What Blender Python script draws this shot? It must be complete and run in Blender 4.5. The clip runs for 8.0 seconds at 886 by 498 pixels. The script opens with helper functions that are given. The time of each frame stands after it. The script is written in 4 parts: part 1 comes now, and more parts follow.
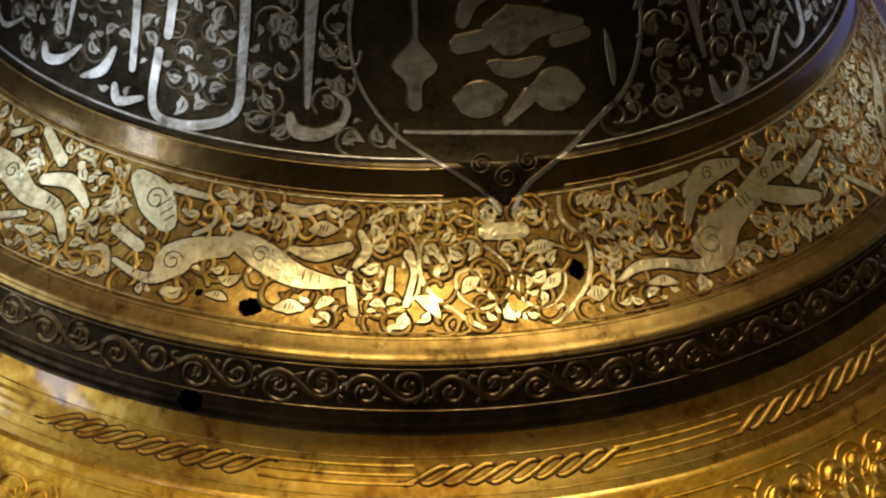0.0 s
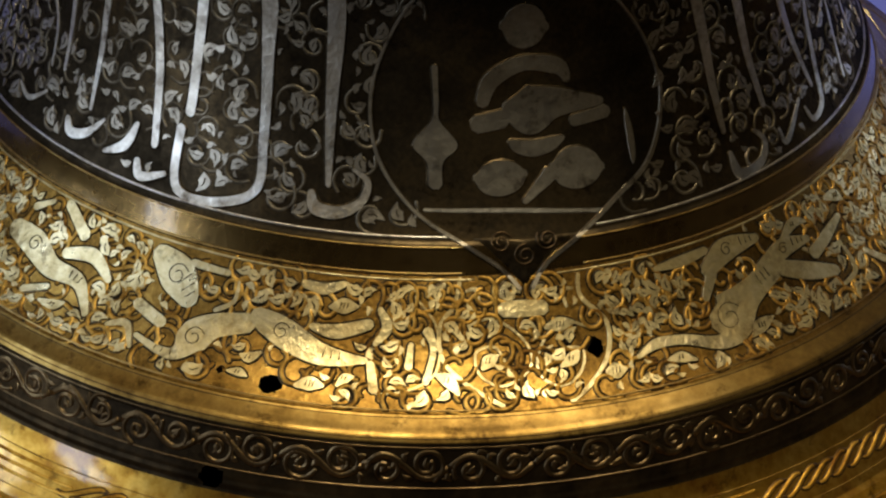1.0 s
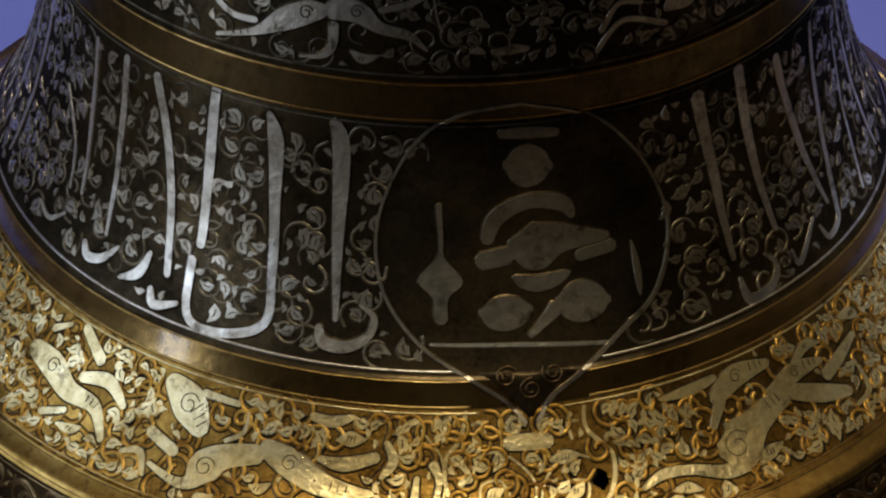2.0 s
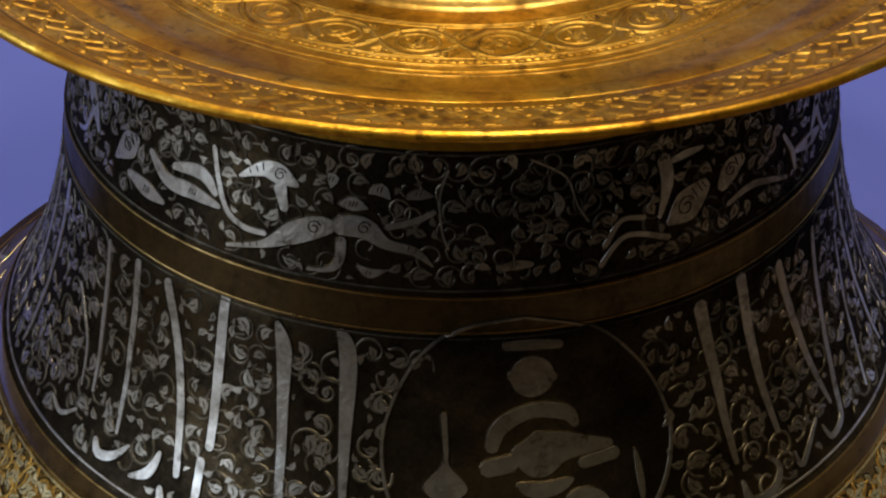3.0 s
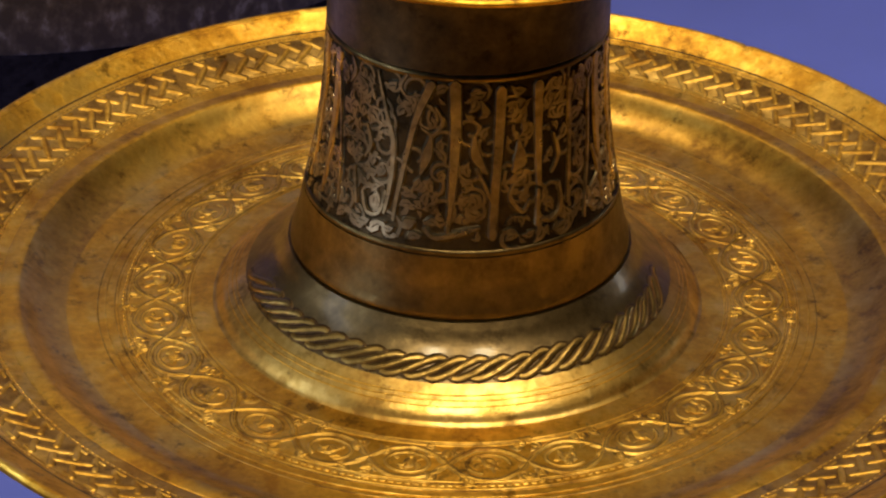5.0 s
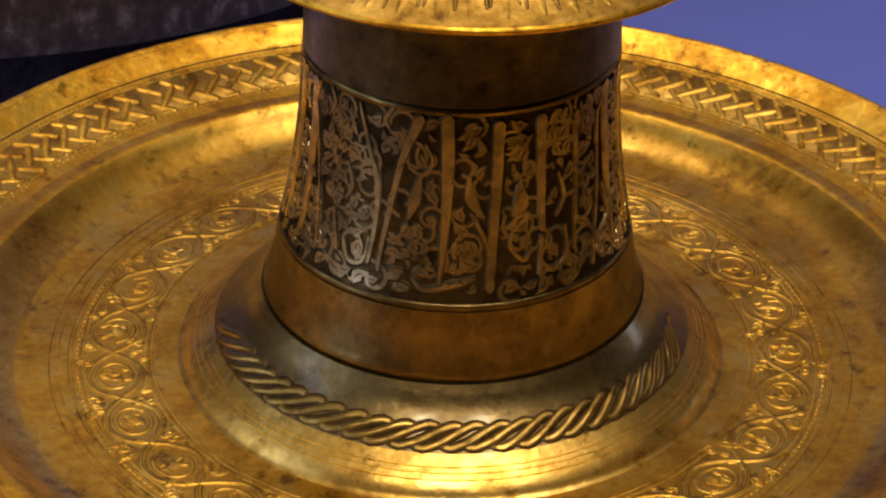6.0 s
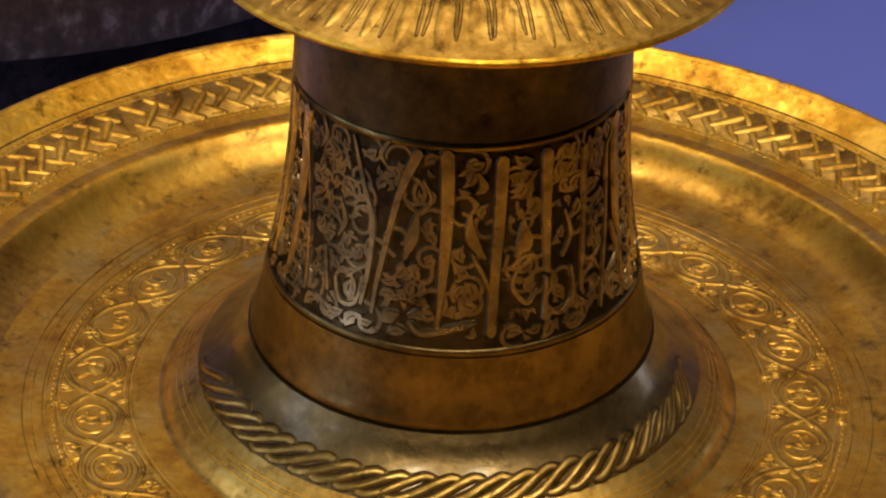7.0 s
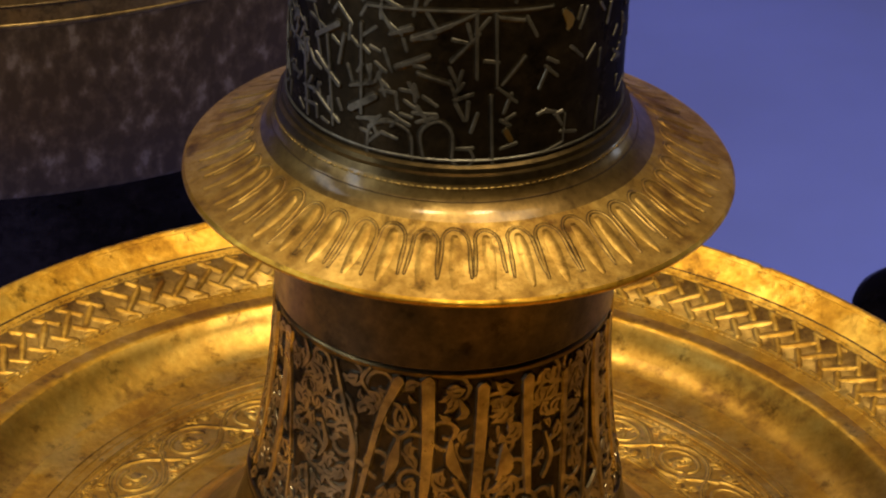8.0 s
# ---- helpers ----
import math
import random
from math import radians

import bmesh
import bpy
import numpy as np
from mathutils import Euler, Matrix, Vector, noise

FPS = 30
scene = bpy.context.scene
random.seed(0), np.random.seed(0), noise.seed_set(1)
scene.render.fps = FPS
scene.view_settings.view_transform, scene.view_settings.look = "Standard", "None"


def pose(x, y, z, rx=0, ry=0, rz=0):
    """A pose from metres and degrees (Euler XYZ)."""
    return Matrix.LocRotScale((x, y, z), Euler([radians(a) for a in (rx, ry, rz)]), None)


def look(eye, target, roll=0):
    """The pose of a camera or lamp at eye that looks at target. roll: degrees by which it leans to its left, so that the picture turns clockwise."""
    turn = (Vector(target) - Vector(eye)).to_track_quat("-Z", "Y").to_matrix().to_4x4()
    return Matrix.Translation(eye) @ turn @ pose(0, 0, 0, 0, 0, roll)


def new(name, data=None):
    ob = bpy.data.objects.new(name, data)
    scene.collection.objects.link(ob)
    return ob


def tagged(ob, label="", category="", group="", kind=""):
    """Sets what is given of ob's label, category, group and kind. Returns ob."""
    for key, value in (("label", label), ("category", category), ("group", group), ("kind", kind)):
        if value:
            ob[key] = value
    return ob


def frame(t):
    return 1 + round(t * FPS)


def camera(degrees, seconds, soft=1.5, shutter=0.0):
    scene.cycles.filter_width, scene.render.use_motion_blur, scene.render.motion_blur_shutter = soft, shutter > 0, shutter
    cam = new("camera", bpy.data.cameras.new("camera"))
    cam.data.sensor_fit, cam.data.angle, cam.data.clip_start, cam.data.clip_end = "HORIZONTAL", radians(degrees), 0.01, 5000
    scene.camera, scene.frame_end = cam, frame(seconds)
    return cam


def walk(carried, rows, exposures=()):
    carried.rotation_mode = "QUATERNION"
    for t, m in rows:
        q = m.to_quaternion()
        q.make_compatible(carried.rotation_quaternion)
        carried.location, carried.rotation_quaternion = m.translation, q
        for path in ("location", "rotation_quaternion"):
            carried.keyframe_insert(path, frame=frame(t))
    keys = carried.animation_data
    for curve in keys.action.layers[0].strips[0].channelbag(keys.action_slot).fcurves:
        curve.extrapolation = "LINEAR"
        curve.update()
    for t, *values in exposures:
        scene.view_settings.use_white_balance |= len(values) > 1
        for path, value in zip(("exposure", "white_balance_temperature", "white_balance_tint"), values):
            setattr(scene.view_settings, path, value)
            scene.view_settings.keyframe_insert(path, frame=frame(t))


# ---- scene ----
cam = camera(20.85, 8.0, soft=2.3)

# seconds, eye (z from the dish rim), yaw, pitch, roll in degrees
FOOT = 0.213          # height of the dish rim over the plinth
PATH = [
    (0, (-0.0403, -0.5785, 0.1496), -5.621, -33.267, 2.584),
    (0.5, (-0.0421, -0.5752, 0.1584), -5.436, -33.541, 2.548),
    (1, (-0.0395, -0.5712, 0.1662), -4.948, -33.337, 2.420),
    (1.2, (-0.0380, -0.5684, 0.1719), -4.746, -33.477, 2.439),
    (2.3, (-0.0068, -0.5366, 0.2283), -0.500, -36.412, 0.021),
    (2.5, (-0.0065, -0.5337, 0.2344), -0.361, -36.149, 0.073),
    (3, (-0.0084, -0.5311, 0.2455), -0.718, -34.489, 0.362),
    (3.5, (0.0005, -0.5257, 0.2607), -0.106, -32.867, 0.433),
    (4, (0.0020, -0.5204, 0.2799), -0.111, -31.896, 0.684),
    (4.5, (0.0000, -0.5150, 0.2883), -0.189, -30.813, 1.051),
    (5, (-0.0018, -0.5031, 0.2922), -0.055, -30.427, 1.043),
    (5.2, (-0.0031, -0.4948, 0.2909), -0.107, -30.369, 1.061),
    (6.3, (-0.0010, -0.4269, 0.2674), -0.308, -31.380, 1.051),
    (6.5, (-0.0009, -0.4205, 0.2640), -0.311, -31.504, 1.255),
    (7, (-0.0028, -0.4118, 0.2689), -0.477, -31.403, 1.523),
    (7.5, (-0.0068, -0.4048, 0.2835), -0.763, -30.827, 1.758),
    (8, (-0.0030, -0.3966, 0.2956), -0.878, -30.047, 1.952),
]


def row(t, eye, yaw, pitch, roll):
    yaw, pitch = radians(yaw), radians(pitch)
    eye = Vector(eye) + Vector((0, 0, FOOT))
    ahead = Vector((-math.sin(yaw) * math.cos(pitch), math.cos(yaw) * math.cos(pitch), math.sin(pitch)))
    return t, look(eye, eye + ahead, roll)


walk(cam, [row(*r) for r in PATH])

# ---- light ----
world = bpy.data.worlds.new("world")
scene.world = world
world.use_nodes = True
world.node_tree.nodes["Background"].inputs[0].default_value = (0.5, 0.5, 0.6, 1)
world.node_tree.nodes["Background"].inputs[1].default_value = 0.01


def area_lamp(name, eye, target, sx, sy, watts, colour, label):
    data = bpy.data.lights.new(name, "AREA")
    data.shape, data.size, data.size_y, data.energy, data.color = "RECTANGLE", sx, sy, watts, colour
    ob = new(name, data)
    ob.matrix_world = look(eye, target)
    return tagged(ob, label, "lamp")


for x, watts in ((-0.2, 6.6), (0.24, 6.4)):
    area_lamp("case_spot", (x, -0.58, 1.35), (0, 0, 0.15), 0.14, 0.14, watts, (1.0, 0.85, 0.55), "small warm spot lamp in the case top")
area_lamp("case_lamp", (0.1, 0.05, 1.4), (0.05, 0, 0.2), 1.2, 0.42, 13.2, (1.0, 0.82, 0.54), "warm lamp panel in the case top")
area_lamp("window_light", (-1.38, -0.80, 0.44), (0, 0, 0.2), 0.20, 1.0, 5.4, (0.74, 0.85, 1.0), "cool daylight from a window beside the case")
area_lamp("window_light", (-1.58, -0.20, 1.00), (0, 0, 0.2), 0.40, 1.30, 7.2, (0.74, 0.85, 1.0), "cool daylight from a window beside the case")
area_lamp("window_light", (1.38, 0.64, 0.30), (0, 0, 0.2), 0.16, 0.50, 1.1, (0.74, 0.85, 1.0), "cool daylight from a far window")
scene.view_settings.exposure = 0.0

# ---- materials ----


def material(name):
    m = bpy.data.materials.new(name)
    m.use_nodes = True
    t = m.node_tree
    return m, t, t.nodes["Principled BSDF"]


def noise_node(t, scale, detail=4, rough=0.6):
    coord = t.nodes.new("ShaderNodeTexCoord")
    n = t.nodes.new("ShaderNodeTexNoise")
    n.inputs["Scale"].default_value, n.inputs["Detail"].default_value, n.inputs["Roughness"].default_value = scale, detail, rough
    t.links.new(coord.outputs["Object"], n.inputs["Vector"])
    return n


def ramp(t, source, stops):
    r = t.nodes.new("ShaderNodeValToRGB")
    r.color_ramp.elements[0].position, r.color_ramp.elements[1].position = stops[0][0], stops[-1][0]
    r.color_ramp.elements[0].color, r.color_ramp.elements[1].color = (*stops[0][1], 1), (*stops[-1][1], 1)
    for pos, col in stops[1:-1]:
        r.color_ramp.elements.new(pos).color = (*col, 1)
    t.links.new(source, r.inputs[0])
    return r


def metal(name, dark, mid, light, rough, spread=0.12, metallic=1.0, bump=0.15, blotch=28, grain=420, edge=1.0, coat=0.0, gloss=0.12, wear=0.75):
    m, t, b = material(name)
    big, small = noise_node(t, blotch, 6, 0.65), noise_node(t, grain, 3, 0.6)
    mix = t.nodes.new("ShaderNodeMath")
    mix.operation = "MULTIPLY_ADD"
    t.links.new(small.outputs[0], mix.inputs[0])
    mix.inputs[1].default_value = 0.35
    t.links.new(big.outputs[0], mix.inputs[2])
    fine = mix
    mix = t.nodes.new("ShaderNodeMath")
    mix.operation = "MULTIPLY_ADD"
    t.links.new(noise_node(t, 130, 5, 0.7).outputs[0], mix.inputs[0])
    mix.inputs[1].default_value = 0.5
    t.links.new(fine.outputs[0], mix.inputs[2])
    half = t.nodes.new("ShaderNodeMath")
    half.operation = "MULTIPLY"
    t.links.new(mix.outputs[0], half.inputs[0])
    half.inputs[1].default_value = 0.7
    r = ramp(t, half.outputs[0], [(0.518, dark), (0.637, mid), (0.77, light)])
    speck = ramp(t, noise_node(t, 150, 5, 0.75).outputs[0], [(0.335, (0.22, 0.18, 0.14)), (0.44, (1, 1, 1))])
    stain = ramp(t, noise_node(t, 17, 6, 0.68).outputs[0], [(0.34, (0.46, 0.38, 0.26)), (0.58, (1, 1, 1))])
    tint = r.outputs[0]
    for layer in (speck, stain):
        mul = t.nodes.new("ShaderNodeMix")
        mul.data_type, mul.blend_type = "RGBA", "MULTIPLY"
        mul.inputs[0].default_value = wear
        t.links.new(tint, mul.inputs[6])
        t.links.new(layer.outputs[0], mul.inputs[7])
        tint = mul.outputs[2]
    t.links.new(tint, b.inputs["Base Color"])
    b.inputs["Metallic"].default_value = metallic
    b.inputs["Coat Weight"].default_value, b.inputs["Coat Roughness"].default_value = coat, gloss
    b.inputs["Specular Tint"].default_value = (edge, edge, edge, 1)
    rr = ramp(t, half.outputs[0], [(0.49, (rough + spread,) * 3), (0.798, (rough - spread,) * 3)])
    t.links.new(rr.outputs[0], b.inputs["Roughness"])
    bu = t.nodes.new("ShaderNodeBump")
    bu.inputs["Strength"].default_value, bu.inputs["Distance"].default_value = bump, 0.0006
    t.links.new(mix.outputs[0], bu.inputs["Height"])
    t.links.new(bu.outputs[0], b.inputs["Normal"])
    return m


GOLD = metal("worn_brass", (0.34, 0.16, 0.015), (0.63, 0.335, 0.030), (0.89, 0.545, 0.090), 0.41, 0.12, metallic=0.94, bump=0.6, blotch=56, coat=0.06, gloss=0.25, wear=0.8)
SOFT = metal("rubbed_brass", (0.22, 0.095, 0.010), (0.52, 0.29, 0.038), (0.74, 0.47, 0.10), 0.52, 0.10, metallic=0.9, bump=0.6, blotch=60)
BROWN = metal("patinated_brass", (0.10, 0.060, 0.020), (0.19, 0.118, 0.038), (0.30, 0.195, 0.072), 0.25, 0.06, metallic=0.92, wear=0.5, bump=0.25, coat=0.7, gloss=0.1)
MUSHROOM = metal("grey_brown_patina", (0.070, 0.046, 0.019), (0.125, 0.084, 0.035), (0.21, 0.146, 0.063), 0.40, 0.09, metallic=0.92, wear=0.5, bump=0.45, coat=0.25, gloss=0.16)
POLISH = metal("polished_brass", (0.28, 0.12, 0.016), (0.48, 0.265, 0.036), (0.70, 0.44, 0.095), 0.36, 0.07, metallic=0.95, bump=0.3, blotch=34, coat=1.0, gloss=0.1)
SEPIA = metal("sepia_patina", (0.045, 0.032, 0.014), (0.095, 0.067, 0.029), (0.17, 0.122, 0.055), 0.36, 0.07, bump=0.35, edge=0.5, coat=0.2, gloss=0.2, wear=0.4)
PITCH = metal("black_inlay_ground", (0.014, 0.011, 0.007), (0.034, 0.026, 0.016), (0.085, 0.061, 0.032), 0.44, metallic=0.85, grain=900, bump=0.3, edge=0.25)
SILVER = metal("worn_silver", (0.34, 0.31, 0.27), (0.60, 0.57, 0.52), (0.80, 0.78, 0.73), 0.43, metallic=1.0, blotch=90, grain=700, bump=0.6, edge=0.6)
PEWTER = metal("pewter_grey_inlay", (0.20, 0.18, 0.15), (0.40, 0.37, 0.315), (0.56, 0.515, 0.44), 0.43, metallic=1.0, blotch=90, bump=0.4)
UMBER = metal("umber_patina_and_shade", (0.03, 0.02, 0.01), (0.07, 0.045, 0.022), (0.13, 0.085, 0.04), 0.4, metallic=0.8)
DUSK = metal("dusky_brass", (0.065, 0.044, 0.023), (0.12, 0.083, 0.043), (0.19, 0.134, 0.070), 0.38)
OCHRE = metal("ochre_brass", (0.07, 0.039, 0.010), (0.23, 0.132, 0.030), (0.44, 0.272, 0.070), 0.38, grain=900, bump=0.5)
TAN = metal("tan_brass", (0.15, 0.090, 0.025), (0.30, 0.190, 0.053), (0.46, 0.31, 0.10), 0.38, 0.09)
TARNISH = metal("tarnished_brass", (0.13, 0.06, 0.010), (0.32, 0.18, 0.032), (0.56, 0.35, 0.085), 0.50, 0.12, metallic=0.85, bump=0.7, blotch=80)
PALE = metal("silvered_brass", (0.36, 0.28, 0.13), (0.62, 0.52, 0.28), (0.80, 0.71, 0.45), 0.38, metallic=0.88, blotch=90, grain=700, bump=0.7)
AMBER = metal("amber_brass", (0.24, 0.15, 0.05), (0.44, 0.30, 0.11), (0.60, 0.43, 0.18), 0.38)
TAWNY = metal("tawny_inlay", (0.10, 0.078, 0.05), (0.20, 0.155, 0.10), (0.33, 0.26, 0.17), 0.38, metallic=0.95, blotch=90)
BARK = metal("burnt_brown_ground", (0.014, 0.010, 0.006), (0.034, 0.024, 0.013), (0.075, 0.052, 0.027), 0.42, metallic=0.85, bump=0.3, edge=0.3)
FAWN = metal("fawn_inlay", (0.12, 0.092, 0.055), (0.24, 0.185, 0.112), (0.38, 0.305, 0.195), 0.36, metallic=0.95, blotch=90, bump=0.4)
DULL = metal("dull_silver", (0.055, 0.048, 0.037), (0.115, 0.101, 0.077), (0.21, 0.188, 0.15), 0.48, metallic=0.75, blotch=90, edge=0.5)
HONEY = metal("honey_brass", (0.26, 0.14, 0.03), (0.50, 0.31, 0.075), (0.70, 0.47, 0.15), 0.40, 0.10, metallic=0.95, bump=0.5, blotch=60)
HAZEL = metal("hazel_patina", (0.066, 0.043, 0.017), (0.108, 0.072, 0.029), (0.17, 0.116, 0.048), 0.36, 0.06, metallic=0.95, bump=0.3, blotch=50, edge=0.7, wear=0.4)
GILT = metal("gilt", (0.55, 0.36, 0.10), (0.75, 0.52, 0.18), (0.85, 0.65, 0.30), 0.3)
GROOVE = metal("dark_groove", (0.03, 0.015, 0.005), (0.07, 0.038, 0.012), (0.13, 0.075, 0.022), 0.45, metallic=0.8)
DARK = metal("dark_bronze", (0.038, 0.025, 0.015), (0.085, 0.056, 0.031), (0.16, 0.105, 0.058), 0.5, metallic=0.8, blotch=22, edge=0.5)
JET = metal("black_bronze", (0.010, 0.008, 0.007), (0.02, 0.015, 0.013), (0.04, 0.03, 0.025), 0.16, 0.04, metallic=0.9, blotch=15, edge=0.2)
RUSSET = metal("russet_bronze", (0.10, 0.066, 0.026), (0.20, 0.132, 0.052), (0.34, 0.23, 0.09), 0.45, metallic=0.85, blotch=30)


COVE = metal("cove_brass", (0.27, 0.14, 0.022), (0.58, 0.33, 0.05), (0.80, 0.51, 0.11), 0.38, 0.10, metallic=0.95, bump=0.4, blotch=40, coat=0.18, gloss=0.2)
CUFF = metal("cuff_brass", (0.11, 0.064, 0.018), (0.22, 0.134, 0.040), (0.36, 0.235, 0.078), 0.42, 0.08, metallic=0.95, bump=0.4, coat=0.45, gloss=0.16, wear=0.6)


def flecked(name):
    """Dark bronze with worn silver left in leaf-sized flecks."""
    m, t, b = material(name)
    coord, place = t.nodes.new("ShaderNodeTexCoord"), t.nodes.new("ShaderNodeMapping")
    place.inputs["Scale"].default_value = (1.0, 1.0, 0.7)
    t.links.new(coord.outputs["Object"], place.inputs["Vector"])
    n = noise_node(t, 165, 3, 0.55)
    t.links.new(place.outputs[0], n.inputs["Vector"])
    r = ramp(t, n.outputs[0], [(0.42, (0.060, 0.038, 0.022)), (0.56, (0.098, 0.064, 0.040)), (0.68, (0.20, 0.15, 0.115))])
    t.links.new(r.outputs[0], b.inputs["Base Color"])
    b.inputs["Metallic"].default_value, b.inputs["Roughness"].default_value = 0.7, 0.5
    return m


FLECKED = flecked("flecked_bronze")


def cloth(name, colour, rough=0.85):
    m, t, b = material(name)
    n = noise_node(t, 6, 3)
    f = noise_node(t, 900, 2)
    c = Vector(colour)
    r = ramp(t, n.outputs[0], [(0.3, tuple(c * 0.9)), (0.7, tuple(c * 1.08))])
    t.links.new(r.outputs[0], b.inputs["Base Color"])
    b.inputs["Roughness"].default_value = rough
    bu = t.nodes.new("ShaderNodeBump")
    bu.inputs["Strength"].default_value, bu.inputs["Distance"].default_value = 0.15, 0.0004
    t.links.new(f.outputs[0], bu.inputs["Height"])
    t.links.new(bu.outputs[0], b.inputs["Normal"])
    return m


VIOLET = cloth("violet_lining", (0.105, 0.140, 0.60))
TAUPE = cloth("taupe_board", (0.07, 0.055, 0.045))
ROOM = cloth("dark_room_paint", (0.03, 0.028, 0.03))

# ---- shapes ----


def part(name, bm, mat, parent=None, label="", smooth=True):
    me = bpy.data.meshes.new(name)
    bm.normal_update()
    bm.to_mesh(me)
    bm.free()
    me.materials.append(mat)
    if smooth:
        me.polygons.foreach_set("use_smooth", [True] * len(me.polygons))
        me.set_sharp_from_angle(angle=radians(38))
    ob = new(name, me)
    if parent:
        ob.parent = parent
    return tagged(ob, label)


def lathe(profile, seg=256, lean=True, cx=0.0, cy=0.0, close=False):
    """A turned form from (radius, height) rows, heights from the plinth."""
    bm = bmesh.new()
    rings = []
    for r, z in profile:
        ring = []
        for i in range(seg):
            a = 2 * math.pi * i / seg
            ox = axis_x(z) if lean else 0.0
            ring.append(bm.verts.new((cx + ox + r * math.sin(a), cy - r * math.cos(a), z)))
        rings.append(ring)
    for lo, hi in zip(rings, rings[1:]):
        for i in range(seg):
            bm.faces.new((lo[i], lo[(i + 1) % seg], hi[(i + 1) % seg], hi[i]))
    if close:
        bm.faces.new(rings[0][::-1])
        bm.faces.new(rings[-1])
    return bm


def axis_x(z):
    """The candlestick leans a little and its drip flange sits off centre: the axis at this height."""
    z -= FOOT
    upper = 0.0026 + 0.015 * z
    u = min(max((z + 0.06) / 0.04, 0.0), 1.0)
    plate = min(max((z - 0.0812) / 0.002, 0.0), 1.0) * min(max((0.0962 - z) / 0.006, 0.0), 1.0)
    return 0.0003 * (1 - u) + upper * u + 0.0016 * plate


def smooth_rows(rows, n=6):
    """Catmull-Rom through (radius, height over the rim) rows, lifted to the plinth."""
    out = []
    for i in range(len(rows) - 1):
        p0, p1, p2, p3 = (np.array(rows[min(max(j, 0), len(rows) - 1)], float) for j in (i - 1, i, i + 1, i + 2))
        for k in range(n):
            u = k / n
            q = 0.5 * (2 * p1 + (p2 - p0) * u + (2 * p0 - 5 * p1 + 4 * p2 - p3) * u * u + (3 * p1 - p0 - 3 * p2 + p3) * u ** 3)
            out.append((float(q[0]), float(q[1]) + FOOT))
    out.append((rows[-1][0], rows[-1][1] + FOOT))
    return out


def line_rows(rows):
    return [(r, z + FOOT) for r, z in rows]


# profiles, from the bottom up: radius, height over the dish rim
P_FOOT = smooth_rows([(0.187, -0.2130), (0.190, -0.2115), (0.188, -0.2075), (0.179, -0.2005), (0.1683, -0.1905)]) + smooth_rows([(0.1668, -0.1902), (0.1645, -0.1880), (0.1608, -0.1845), (0.1580, -0.1812), (0.1563, -0.1784)])
P_SCROLL = line_rows([(0.1558, -0.1778), (0.1557, -0.1762), (0.1552, -0.1758), (0.1551, -0.1748), (0.1548, -0.1740), (0.1514, -0.1640), (0.1516, -0.1635), (0.1513, -0.1628)])
P_LIP = smooth_rows([(0.1512, -0.1626), (0.1500, -0.1614), (0.1480, -0.1605), (0.1464, -0.1597), (0.1456, -0.1592)])
P_FRIEZE = smooth_rows([(0.1454, -0.1593), (0.1400, -0.1557), (0.1335, -0.1503), (0.1276, -0.1437), (0.1224, -0.1376)])
P_BAND2 = smooth_rows([(0.1224, -0.1372), (0.1209, -0.1343), (0.1196, -0.1312)], 4)
P_BODY = smooth_rows([(0.1188, -0.1308), (0.1163, -0.1272), (0.1127, -0.1208), (0.1090, -0.1125), (0.1061, -0.1050), (0.1018, -0.0900), (0.0995, -0.0788), (0.0985, -0.0752)])
P_BAND1 = smooth_rows([(0.0990, -0.0747), (0.0984, -0.0700), (0.0978, -0.0652)], 4)
P_UPPER = smooth_rows([(0.0972, -0.0648), (0.0963, -0.0600), (0.0949, -0.0525), (0.0934, -0.0450), (0.0920, -0.0385), (0.0915, -0.0310)])
P_SHOULDER = smooth_rows([(0.0921, -0.0306), (0.0918, -0.0262), (0.0932, -0.0212), (0.1000, -0.0165), (0.1130, -0.0100), (0.1300, -0.0042), (0.1352, -0.0018), (0.1362, -0.0002), (0.1352, 0.0010), (0.1335, 0.0004)])
P_RIM = smooth_rows([(0.1335, 0.0003), (0.1300, -0.0018), (0.1270, -0.0033), (0.1180, -0.0060), (0.1100, -0.0077)])
P_DISH = smooth_rows([(0.1098, -0.0076), (0.1064, -0.0075), (0.1045, -0.0085), (0.1015, -0.0111), (0.0976, -0.0134), (0.0928, -0.0145), (0.0850, -0.0148), (0.0700, -0.0147), (0.0596, -0.0146)])
P_CONE = smooth_rows([(0.0596, -0.0147), (0.0586, -0.0141), (0.0568, -0.0120), (0.0515, -0.0082), (0.0450, -0.0030), (0.0424, 0.0002), (0.0413, 0.0016)])
P_STEP = smooth_rows([(0.0404, 0.0016), (0.0408, 0.0022), (0.0407, 0.0032), (0.0400, 0.0054), (0.0387, 0.0102), (0.0376, 0.0164)])
P_NECK = smooth_rows([(0.0373, 0.0165), (0.0352, 0.0252), (0.0335, 0.0362), (0.0325, 0.0472), (0.0320, 0.0592)])
P_NECKTOP = smooth_rows([(0.0325, 0.0597), (0.0323, 0.0664), (0.0327, 0.0764), (0.0352, 0.0809), (0.0420, 0.0828), (0.0496, 0.0839)])
P_EDGE = smooth_rows([(0.0496, 0.0839), (0.0508, 0.0842), (0.0514, 0.0850), (0.0509, 0.0858)])
P_FLANGE = smooth_rows([(0.0509, 0.0858), (0.0450, 0.0880), (0.0395, 0.0907), (0.0364, 0.0925)])
P_CUFF = smooth_rows([(0.0364, 0.0925), (0.0349, 0.0937), (0.0336, 0.0955), (0.0327, 0.0978)])
